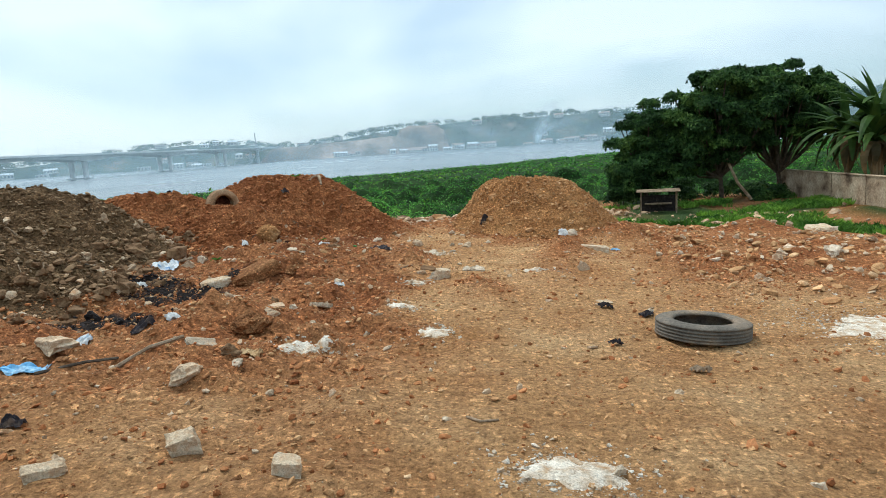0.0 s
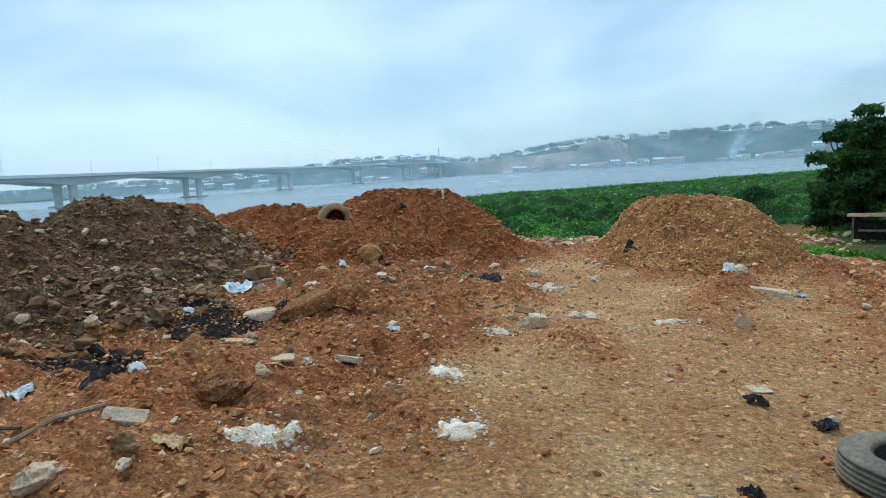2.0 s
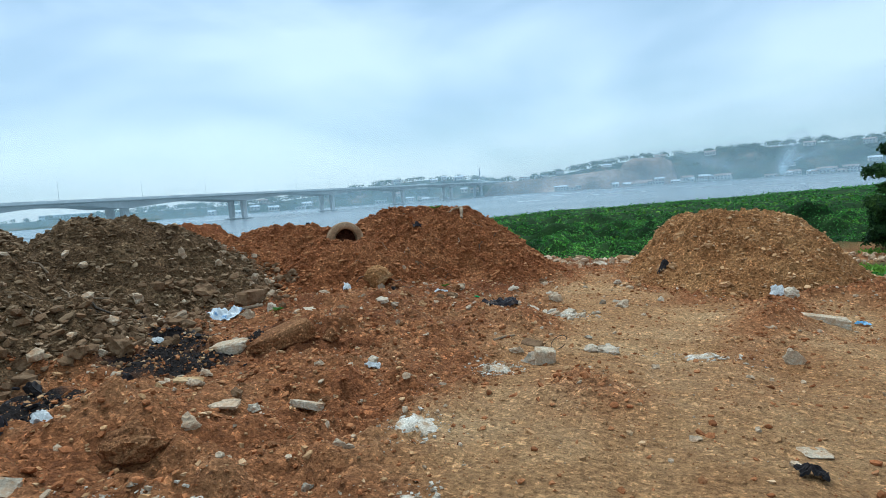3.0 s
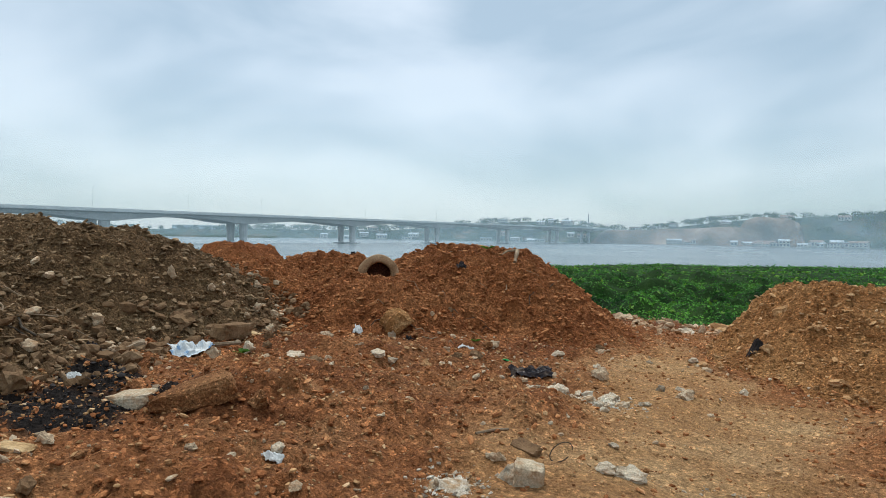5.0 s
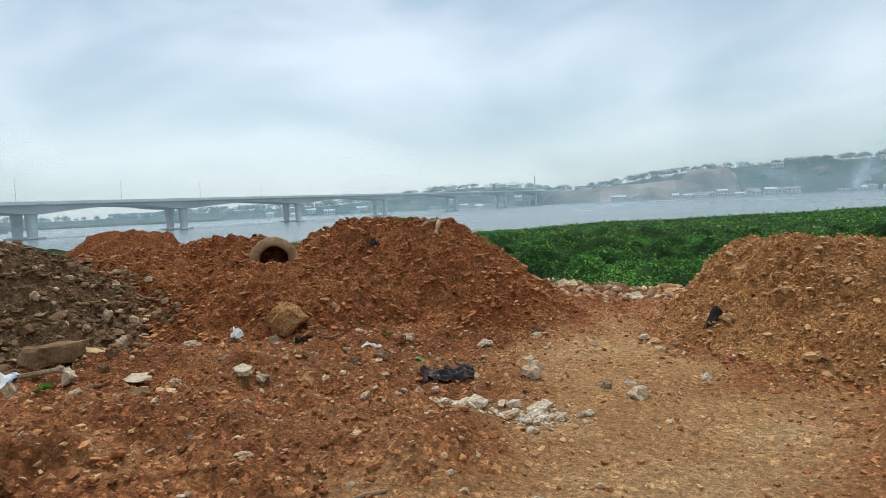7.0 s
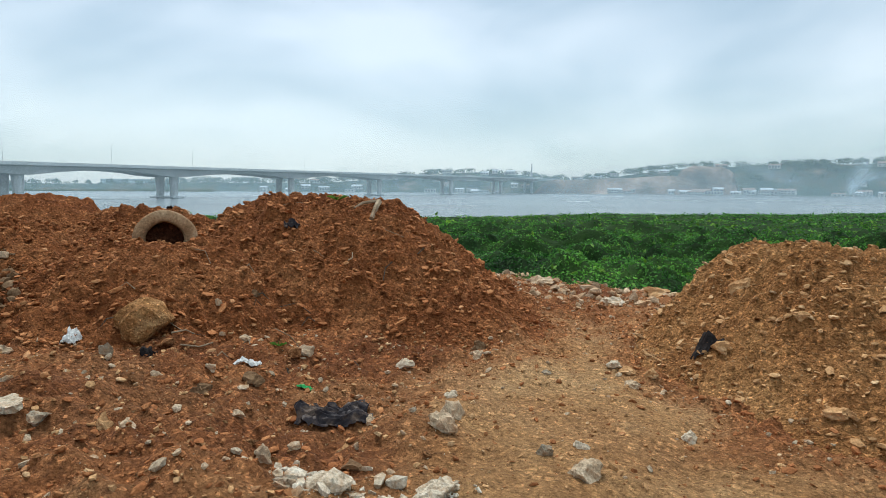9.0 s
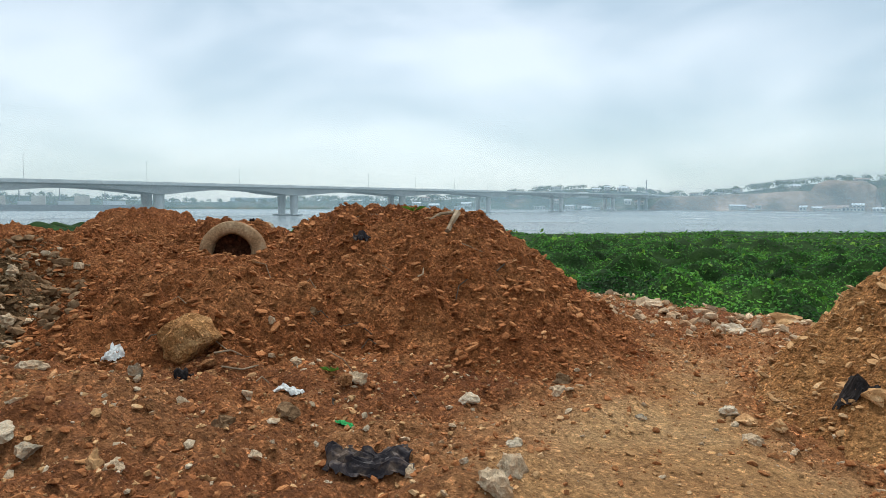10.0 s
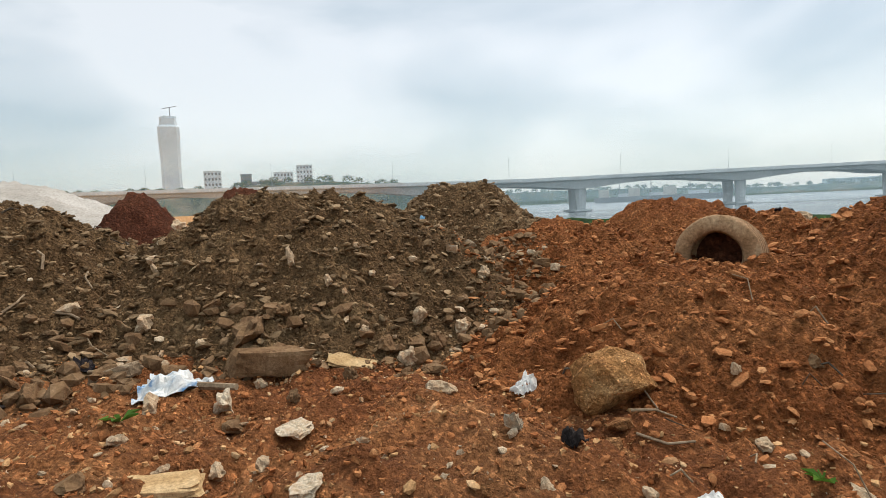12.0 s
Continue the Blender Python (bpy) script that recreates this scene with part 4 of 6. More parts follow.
def far_houses():
    rr = random.Random(8)
    heads, crest = [p[0] for p in RIDGE], [p[1] for p in RIDGE]
    for i in range(90):
        az = rr.uniform(-17, 40)
        f = rr.choice((0.03, 0.06, 0.12, 0.25, 0.4, 0.55, 0.62))
        if i < 30:
            az, f = rr.choice((-12.5, -10.5, -9.2, -2.4, -1.6, 2.0, 5.9, 8.8)) + rr.uniform(-1.1, 1.1), rr.uniform(0.0, 0.12)
        r = (850 + 130 * f - 12) if i >= 30 else 826 + 60 * f
        h = float(np.interp(az, heads, crest))
        z = -3.4 + (h + 3.4) * float(step(0, 0.7, np.array(f)))
        long = rr.uniform(7, 20) if i < 30 else rr.uniform(8, 16)
        pale = rr.random() < 0.55
        house("house", (-r * math.sin(radians(az)), r * math.cos(radians(az)), z - 1), (long, rr.uniform(6, 9), rr.uniform(2.6, 5.5)), radians(az) + rr.uniform(-0.4, 0.4),
              HOUSE_WALL, WHITE_ROOF if pale else HOUSE_ROOF,
              "small pale house with a %s roof on the far shore" % ("light metal" if pale else "brown"), rr.choice((1, 2)), rr.random() < 0.7)


far_houses()


def place(az, r):
    return -r * math.sin(radians(az)), r * math.cos(radians(az))


# towers and blocks behind the bridge ramp
def block(az, r, w, z0, z1, floors, label, wall=HAZED_SKIN, group="office blocks"):
    x, y = place(az, r)
    house("office_block", (x, y + 12, -3), (w, w * 0.7, z1 + 3), radians(az), wall, wall, label, floors, False, group)


block(103.3, 700, 17, 8, 46, 9, "grey concrete office block with rows of windows")
block(100.6, 700, 11, 8, 42, 8, "dark glass office block", GLASS_DARK)
block(97.5, 700, 20, 8, 43, 8, "grey apartment block on the rise")
block(95.7, 760, 18, 8, 54, 11, "tall grey apartment block on the rise")
block(51.2, 980, 60, -3, 11, 4, "long white apartment block on the far shore")
block(49.2, 985, 40, -3, 9, 3, "pale low block on the far shore")
block(16.9, 900, 1.3, 20, 36, 2, "slim dark chimney on the far hill", METAL)


def stepped_building():
    thing = tagged(new("striped_building"), "low building with curved white horizontal bands", "building", "office blocks")
    x, y = place(99.0, 650)
    thing.location, thing.rotation_euler = (x, y + 12, 1), (0, 0, radians(99))
    part("wall", box(bmesh.new(), (30, 14, 31), (0, 0, 15.5)), GLASS_DARK, thing)
    for k in range(6):
        part("band", box(bmesh.new(), (34 - 2.5 * k, 18, 1.7), (k * 1.4 - 2, 0, 10.5 + 4.2 * k), 0.0, 0.4), HOUSE_WALL, thing)


stepped_building()


def skyscraper():
    thing = tagged(new("skyscraper"), "tall hazy grey tower block under construction with a crane on top", "building")
    x, y = place(106.45, 1300)
    thing.location, thing.rotation_euler = (x, y + 12, 0), (0, 0, radians(106))
    bm = bmesh.new()
    rows = []
    for z, w in ((0, 36), (60, 35), (110, 35), (150, 38), (168, 38), (172, 31), (184, 29)):
        pts = [(-0.5, -0.36), (-0.36, -0.5), (0.36, -0.5), (0.5, -0.36), (0.5, 0.36), (0.36, 0.5), (-0.36, 0.5), (-0.5, 0.36)]
        rows.append([bm.verts.new((u * w, v * w, z)) for u, v in pts])
    for p, q in zip(rows, rows[1:]):
        for k in range(8):
            bm.faces.new((p[k], p[(k + 1) % 8], q[(k + 1) % 8], q[k]))
    bm.faces.new(rows[-1])
    part("shaft", bm, HAZED_SKIN, thing)
    for k in range(36):
        z = 20 + 4.1 * k
        w = np.interp(z, (0, 60, 110, 150, 168), (36, 35, 35, 38, 38))
        part("floor_band", box(bmesh.new(), (w * 1.004, w * 0.8, 0.9), (0, 0, z)), HAZED_SKIN, thing)
    part("crown", box(bmesh.new(), (24, 24, 6), (0, 0, 186), 0.4, 1), HAZED_SKIN, thing)
    part("crane", tube(tube(bmesh.new(), [(4, 0, 190), (4, 0, 206)], [0.9, 0.7], 6), [(-8, 0, 203), (16, 0, 208)], [0.7, 0.5], 6), METAL, thing)


skyscraper()


def ship(az, r, length, label):
    thing = tagged(new("ship"), label, "ship", "moored ships")
    x, y = place(az, r)
    thing.location, thing.rotation_euler = (x, y + 12, WATER_Z), (0, 0, radians(az))
    bm = bmesh.new()
    ring = []
    for z, k in ((-0.5, 0.94), (4.5, 1.0)):
        ring.append([bm.verts.new((u * length * k, v, z)) for u, v in ((-0.5, -5), (0.4, -5), (0.52, 0), (0.4, 5), (-0.5, 5))])
    for k in range(5):
        bm.faces.new((ring[0][k], ring[0][(k + 1) % 5], ring[1][(k + 1) % 5], ring[1][k]))
    bm.faces.new(ring[1])
    part("hull", bm, METAL, thing)
    part("deckhouse", box(bmesh.new(), (length * 0.2, 8, 7), (-length * 0.3, 0, 7.8)), HOUSE_WALL, thing)
    part("mast", tube(bmesh.new(), [(0, 0, 4), (0, 0, 17)], [0.5, 0.3], 6), METAL, thing)
    part("deckhouse", box(bmesh.new(), (length * 0.3, 7, 3), (length * 0.12, 0, 5.8)), WHITE_ROOF, thing)


ship(62.5, 560, 52, "grey ship moored before the far shore")
ship(65.6, 570, 46, "pale grey ship moored along the far shore")
ship(68.2, 580, 44, "white and grey ship moored along the far shore")


# upright sheets added to paint distance haze, and smoke on the far shore
def veil(name, radius, low_az, high_az, top, mat, label):
    az = np.radians(np.linspace(low_az, high_az, 60))
    zs = np.array([WATER_Z + 0.02, top * 0.3, top])
    A, Z = np.meshgrid(az, zs, indexing="ij")
    V = np.c_[(-radius * np.sin(A)).ravel(), (radius * np.cos(A)).ravel(), Z.ravel()]
    ob = new(name, fast_mesh(name, V, grid_faces(60, 3), mat, True))
    ob.visible_shadow = False
    return tagged(ob, label, "mist", kind="structure")


HAZE_SHEET_NEAR = material("near_haze_sheet", veil_build(0.14, 3.0, 58.0, (0.66, 0.85, 0.95)))
HAZE_SHEET_FAR = material("far_haze_sheet", veil_build(0.26, 8.0, 108.0, (0.60, 0.82, 0.94)))
veil("mist", 205, -85, 170, 62, HAZE_SHEET_NEAR, "thin pale sheet added as haze over the near lagoon")
veil("mist", 395, -85, 170, 62, HAZE_SHEET_NEAR, "thin pale sheet added as haze over the middle of the lagoon")
veil("mist", 780, -85, 170, 112, HAZE_SHEET_FAR, "pale bluish sheet added as haze before the far shore")


def smoke_build(dens, colour):
    """Smoke that thins towards its edges and upwards, broken by slow noise."""
    def build(nodes, links, shader):
        d = nodes.new("ShaderNodeBsdfDiffuse")
        d.inputs["Color"].default_value = (*colour, 1)
        tl = nodes.new("ShaderNodeBsdfTranslucent")
        tl.inputs["Color"].default_value = (*colour, 1)
        both, m = nodes.new("ShaderNodeMixShader"), nodes.new("ShaderNodeMixShader")
        links.new(d.outputs[0], both.inputs[1])
        links.new(tl.outputs[0], both.inputs[2])
        uv = nodes.new("ShaderNodeUVMap")
        uv.uv_map = "drift"
        sep = nodes.new("ShaderNodeSeparateXYZ")
        links.new(uv.outputs[0], sep.inputs[0])
        across = ramp_node(nodes, links, sep.outputs[0], [(0.0, (0, 0, 0)), (0.25, (0.5, 0.5, 0.5)), (0.5, (0.9, 0.9, 0.9)), (0.75, (0.5, 0.5, 0.5)), (1.0, (0, 0, 0))])
        along = ramp_node(nodes, links, sep.outputs[1], [(0.0, (0.6, 0.6, 0.6)), (0.15, (1, 1, 1)), (1.0, (0, 0, 0))])
        puffs = ramp_node(nodes, links, noise_node(nodes, links, 0.09, 5, 0.6), [(0.3, (0.25, 0.25, 0.25)), (0.65, (1, 1, 1))])
        fac = mix_node(nodes, links, 1.0, mix_node(nodes, links, 1.0, across, along, "MULTIPLY"), puffs, "MULTIPLY")
        fac = mix_node(nodes, links, 1.0, fac, (dens, dens, dens), "MULTIPLY")
        links.new(fac, m.inputs[0])
        links.new(nodes.new("ShaderNodeBsdfTransparent").outputs[0], m.inputs[1])
        links.new(both.outputs[0], m.inputs[2])
        links.new(m.outputs[0], nodes["Material Output"].inputs["Surface"])
    return build


def smoke():
    thing = tagged(new("smoke_plume"), "pale bluish-white smoke rising from a fire on the far shore", "smoke")
    for k, (az, z0, dx, rise, r0, r1, dens) in enumerate(((-7.7, -2, 24, 52, 6, 19, 1.0), (-8.2, 8, 90, 30, 14, 34, 0.5), (-4.0, 8, -80, 30, 16, 34, 0.4))):
        x, y = place(az, 790 - 6 * k)
        n, m = 24, 9
        S, U = [v.ravel() for v in np.meshgrid(np.linspace(0, 1, n), np.linspace(0, 1, m), indexing="ij")]
        R = r0 + (r1 - r0) * S
        V = np.c_[x + dx * S ** 1.4 + (2 * U - 1) * R, y + 3 * np.sin(5 * S) + 0 * U, z0 + rise * S]
        F = grid_faces(n, m)
        me = fast_mesh("smoke", V, F, material("smoke", smoke_build(dens, (0.78, 0.88, 0.96))), True)
        layer = me.uv_layers.new(name="drift")
        layer.data.foreach_set("uv", np.c_[U, S][F.ravel()].astype(np.float32).ravel())
        ob = part("smoke", me, None, thing)
        ob.visible_shadow = False


smoke()


# ---- green flat below the yard ----
CLEARINGS = [(10.5, 31.5, 5.0, 4.5), (15.5, 30.0, 4.0, 3.0), (3.8, 24.2, 2.4, 1.6), (0.2, 27.5, 1.3, 0.8), (7.0, 27.0, 2.2, 1.2), (-1.5, 33.0, 1.8, 0.9), (9.5, 38.5, 3.2, 2.0), (4.0, 36.0, 1.6, 0.9)]


def cleared(x, y):
    """1 on rubble patches among the plants."""
    m = np.zeros_like(x)
    for cx, cy, a, b in CLEARINGS:
        m = np.maximum(m, step(1.15, 0.75, np.hypot((x - cx) / a, (y - cy) / b) + 0.6 * fbm(x, y, 1.5, 3, 405)))
    return m


def canopy_height(x, y):
    b = beyond(x, y)
    rise = step(0.8, 3.5, b) * step(-1, -26, y - np.interp(x, SHORE_X, SHORE_Y))
    open_right = 1 - 0.95 * step(5, 8, x) * step(50, 44, y)
    hump = 0.25 + 0.9 * fbm(x, y, 7.0, 3, 401) + 1.7 * np.abs(fbm(x, y, 3.4, 2, 402)) + 1.5 * np.abs(fbm(x, y, 1.5, 2, 403))
    return base_height(x, y) + rise * open_right * (1 - 0.6 * step(45, 110, y)) * np.maximum(hump, 0.12) * (1 - cleared(x, y))


def build_leaf_backing():
    xs, ys = graded(-14, 16, 0.25, 260, 1.10), graded(22, 50, 0.25, 330, 1.06)
    ys = ys[ys > 12]
    X, Y = [v.ravel() for v in np.meshgrid(xs, ys, indexing="ij")]
    # dark green sheet 6 cm below the leaf tops, visible between leaves
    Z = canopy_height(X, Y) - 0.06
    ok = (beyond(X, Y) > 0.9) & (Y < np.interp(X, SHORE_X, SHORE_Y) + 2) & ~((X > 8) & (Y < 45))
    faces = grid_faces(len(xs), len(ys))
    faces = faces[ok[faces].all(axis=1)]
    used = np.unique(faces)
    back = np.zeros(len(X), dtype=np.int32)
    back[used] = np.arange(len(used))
    tagged(new("undergrowth", fast_mesh("undergrowth", np.c_[X, Y, Z][used], back[faces], LEAF_BACKING, True)), "dark green sheet beneath the plants on the low flat beside the lagoon", "undergrowth", kind="stuff")


build_leaf_backing()


def vines(name, n, y0, y1, x_low, x_high, length, seed, label, mat=LEAF_VINE):
    rr = np.random.RandomState(seed)
    y = y0 + (y1 - y0) * rr.uniform(size=n) ** 1.5
    x = x_low + (x_high - x_low) * rr.uniform(size=n)
    x = x * (0.4 + 0.6 * (y - y0) / (y1 - y0) + 0.12)
    ok = (beyond(x, y) > 0.7 + 0.6 * rr.uniform(size=n)) & (y < np.interp(x, SHORE_X, SHORE_Y) - 3)
    bald = fbm(x, y, 4.0, 3, 411) > 0.42
    ok &= ~bald & (cleared(x, y) < 0.5 + 0.5 * rr.uniform(size=n))
    ok &= ~((x > 7.0 + 2 * fbm(x, y, 3.0, 2, 77)) & (y > 18) & (y < 45))
    x, y = x[ok], y[ok]
    k = len(x)
    P = np.c_[x, y, canopy_height(x, y) + rr.uniform(-0.08, 0.09, k)]
    e = 0.15
    slope = np.c_[-(canopy_height(x + e, y) - canopy_height(x - e, y)) / (2 * e), -(canopy_height(x, y + e) - canopy_height(x, y - e)) / (2 * e), np.ones(k)]
    slope /= np.linalg.norm(slope, axis=1)[:, None]
    size = length * rr.uniform(0.55, 1.4, k) * (0.75 + 0.012 * (y - y0))
    V, F = leaf_blades(P, slope, size, rr, 0.35, 0.55, True)
    tagged(new(name, fast_mesh(name, V, F, mat)), label, "plants", kind="stuff")


vines("creeping_vines", 210000, 22, 64, -34, 34, 0.125, 421, "lush green creeping plants covering the low flat")
vines("creeping_vines", 110000, 50, 225, -110, 150, 0.25, 422, "lush green plants stretching to the water's edge")
vines("tall_grass", 16000, 20, 120, -55, 70, 0.26, 423, "lighter green grass tufts among the creeping plants", LEAF_GRASS)


def grass_tuft_field(name, n, x0, x1, y0, y1, seed, label):
    rr = np.random.RandomState(seed)
    x, y = rr.uniform(x0, x1, n), rr.uniform(y0, y1, n)
    ok = (fbm(x, y, 3.0, 3, 431) > -0.04) & (beyond(x, y) > 0.3)
    x, y = x[ok], y[ok]
    k = len(x)
    P = np.c_[x, y, canopy_height(x, y)]
    up = np.c_[rr.normal(size=(k, 2)) * 0.3, np.ones(k)]
    side = np.c_[rr.normal(size=(k, 2)), np.zeros(k)]
    side /= np.linalg.norm(side, axis=1)[:, None]
    h = rr.uniform(0.10, 0.34, k)[:, None]
    w = 0.022
    V = np.stack([P - side * w, P + side * w, P + up * h * 0.6 + side * w * 0.8, P + up * h + np.c_[rr.normal(size=(k, 2)) * 0.1, np.zeros(k)]], 1).reshape(-1, 3)
    q = np.arange(k)[:, None] * 4
    F = np.concatenate([q + [0, 1, 2], q + [0, 2, 3]], 0)
    tagged(new(name, fast_mesh(name, V, F, LEAF_GRASS)), label, "grass", kind="stuff")


grass_tuft_field("grass", 52000, 7, 21, 17, 40, 441, "bright green grass in front of the boundary wall")


rr = np.random.RandomState(451)
pts = np.concatenate([np.c_[cx + rr.normal(size=190) * a * 0.55, cy + rr.normal(size=190) * b * 0.55] for cx, cy, a, b in CLEARINGS])
scatter("rubble", pts, sizes(len(pts), 0.04, 0.24, 452, 4), RUBBLE_STONE, "pale rubble and rubbish showing among the green plants", "rubble", 453)


# ---- trees, wall and shed ----
def mango_tree(at, clumps, leaves, seed, label):
    thing = tagged(new("tree"), label, "tree", "trees by the wall")
    thing.location = at
    rr = random.Random(seed)
    bm = bmesh.new()
    fork = Vector((rr.uniform(-0.2, 0.2), rr.uniform(-0.2, 0.2), 1.5))
    tube(bm, [(0, 0, -0.3), (0.05, 0, 0.6), fork], [0.20, 0.15, 0.13], 9)
    part("trunk", bm, BARK, thing)
    for c, r in clumps[::3]:
        c = Vector(c)
        mid = fork.lerp(c, 0.5) + Vector((rr.uniform(-0.3, 0.3), rr.uniform(-0.3, 0.3), -0.25))
        part("limb", tube(bmesh.new(), [fork, mid, c], [0.10, 0.07, 0.03], 6), BARK, thing)
    V, F = leaf_cloud([c for c, r in clumps], [r for c, r in clumps], leaves, 0.24, seed, 0.6, 0.45)
    part("crown", fast_mesh("crown", V, F, LEAF_TREE), None, thing)
    return thing


def crown(seed, n, centre, half, r0, r1):
    rr = random.Random(seed)
    out = []
    while len(out) < n:
        p = Vector((rr.uniform(-1, 1), rr.uniform(-1, 1), rr.uniform(-1, 1)))
        if 0.35 < p.length < 1:
            p *= rr.choice((0.9, 1.0, 1.0, 1.05))
            out.append((tuple(centre[k] + half[k] * p[k] for k in range(3)), rr.uniform(r0, r1)))
    return out


mango_tree((12.5, 41.5, -2.95), crown(1, 90, (0.2, 0, 3.9), (2.0, 1.8, 2.6), 0.3, 0.75) + crown(4, 60, (-0.4, -0.4, 1.9), (2.1, 1.8, 1.3), 0.3, 0.75), 52000, 11, "dark green leafy mango tree with low-hanging branches beside the shed")
mango_tree((17.0, 40.6, -2.95), crown(2, 150, (0.0, 0, 5.2), (3.3, 2.6, 2.9), 0.35, 0.85) + crown(5, 60, (-2.2, -0.2, 3.4), (1.6, 1.5, 1.9), 0.3, 0.7), 74000, 12, "large dark green mango tree with a wide dense crown")
mango_tree((21.0, 41.2, -2.95), crown(3, 150, (0.2, 0, 5.7), (3.4, 2.6, 2.5), 0.35, 0.85), 66000, 13, "dark green mango tree spreading over the boundary wall")


# shrubs added to fill in the dark shadow below the crowns
def shrub(at, radius, seed):
    thing = tagged(new("shrub"), "low dark green shrub added to deepen the shadow under the trees", "shrub", "shrubs under the trees")
    thing.location = at
    V, F = leaf_cloud([c for c, r in crown(seed, 9, (0, 0, radius * 0.5), (radius, radius, radius * 0.5), 0.3, 0.5)], [0.42] * 9, 1500, 0.2, seed, 0.9, 0.3)
    part("foliage", fast_mesh("foliage", V, F, LEAF_TREE), None, thing)
    part("stem", tube(bmesh.new(), [(0, 0, -0.3), (0, 0, radius * 0.6)], [0.05, 0.03], 6), BARK, thing)


for k, (x, y, r) in enumerate(((11.2, 41.8, 0.9), (15.0, 41.8, 0.9), (17.8, 42.6, 1.1), (19.9, 42.4, 1.0), (20.2, 39.6, 0.8), (16.0, 43.5, 1.2), (13.0, 43.5, 1.1), (18.6, 39.0, 0.6))):
    shrub((x, y, -2.95), r, 460 + k)


def banana_plant(at, seed, scale, label):
    thing = tagged(new("banana_plant"), label, "plant", "banana plants by the wall")
    thing.location = at
    rr = random.Random(seed)
    part("stem", tube(bmesh.new(), [(0, 0, -0.2), (0.03, 0, 1.4 * scale), (0.05, 0, 2.9 * scale)], [0.2, 0.16, 0.1], 8), DRY_LEAF, thing)
    for k in range(34):
        bm = bmesh.new()
        a = k * 2.4 + rr.uniform(-0.3, 0.3)
        lean = rr.uniform(0.15, 1.55) if k < 28 else 2.0
        long = rr.uniform(1.7, 2.7) * scale * (1.0 if k < 28 else 0.6)
        rows = []
        for i in range(9):
            s = i / 8
            out, up = long * s * math.sin(lean * (0.5 + 0.9 * s)), long * s * math.cos(lean * (0.5 + 0.9 * s))
            w = 0.17 * scale * math.sin(math.pi * min(1, 0.12 + 0.86 * s)) + 0.02
            c = Vector((math.cos(a) * out, math.sin(a) * out, 2.7 * scale + up))
            side = Vector((-math.sin(a), math.cos(a), 0)) * w
            rows.append((bm.verts.new(c - side - Vector((0, 0, 0.35 * w))), bm.verts.new(c), bm.verts.new(c + side - Vector((0, 0, 0.35 * w)))))
        for p, q in zip(rows, rows[1:]):
            bm.faces.new((p[0], p[1], q[1], q[0]))
            bm.faces.new((p[1], p[2], q[2], q[1]))
        part("leaf", bm, LEAF_BANANA if k < 28 else DRY_LEAF, thing)


banana_plant((22.4, 36.6, -2.9), 1, 1.35, "tall banana plant with drooping ragged leaves behind the wall")
banana_plant((23.3, 35.4, -2.9), 2, 1.5, "tall banana plant with drooping ragged leaves behind the wall")
banana_plant((22.6, 34.6, -2.9), 3, 1.2, "shorter banana plant with dry brown leaves behind the wall")
banana_plant((24.4, 36.8, -2.9), 4, 1.6, "tall dark banana plant standing among the others")


def boundary_wall():
    thing = tagged(new("boundary_wall"), "weathered grey-brown rendered boundary wall with stained coping", "wall")
    y = 42.0
    while y > 8:
        part("wall_panel", box(bmesh.new(), (0.2, 2.94, 2.4), (21.3, y - 1.5, -2.5), 0, 0.015), RENDER_WALL, thing)
        part("coping", box(bmesh.new(), (0.28, 2.98, 0.08), (21.3, y - 1.5, -1.26), 0, 0.02), RENDER_WALL, thing)
        y -= 3.0


boundary_wall()


def shed():
    thing = tagged(new("shed"), "small dark open shed with a sagging plank roof on posts", "shed")
    thing.location, thing.rotation_euler = (11.9, 37.0, -2.95), (0, 0, -0.3)
    for x, y in ((-1.1, -0.7), (1.1, -0.7), (-1.1, 0.7), (1.1, 0.7)):
        part("post", tube(bmesh.new(), [(x, y, -0.4), (x + 0.03, y, 1.35)], [0.05, 0.04], 6), WOOD, thing)
    for k in range(7):
        part("roof_board", box(bmesh.new(), (2.7, 0.26, 0.04), (0, -0.95 + 0.31 * k, 1.42 + 0.02 * (k % 2)), 0.02 * (k - 3), 0.005), WOOD, thing)
    # near-black panel paints the shaded inside of the shed
    part("back_shade_panel", box(bmesh.new(), (2.2, 0.05, 1.1), (0, 0.72, 0.5)), CHAR, thing)
    part("bench", box(bmesh.new(), (1.7, 0.5, 0.07), (0, 0.1, 0.55)), WOOD, thing)
    thing.scale = (0.88, 0.88, 0.88)


shed()


# ---- single stones and rubbish ----
def rock_mesh(name, size, mat, seed, cuts=11, rough=0.22):
    bm = bmesh.new()
    bmesh.ops.create_icosphere(bm, subdivisions=3, radius=1.0)
    rr = np.random.RandomState(seed)
    V = np.array([v.co[:] for v in bm.verts])
    for _ in range(cuts):
        n = rr.normal(size=3)
        n /= np.linalg.norm(n)
        d = V @ n - rr.uniform(0.42, 0.78)
        V -= np.outer(np.maximum(d, 0), n)
    for v, p in zip(bm.verts, V):
        q = Vector(p)
        q *= 1 + rough * noise.noise(q * 2.2 + Vector((seed, 0, 0))) + 0.55 * rough * noise.noise(q * 6 + Vector((seed, 3, 0)))
        v.co = (q.x * size[0] / 2, q.y * size[1] / 2, q.z * size[2] / 2)
    me = bpy.data.meshes.new(name)
    bm.to_mesh(me)
    bm.free()
    me.materials.append(mat)
    return me


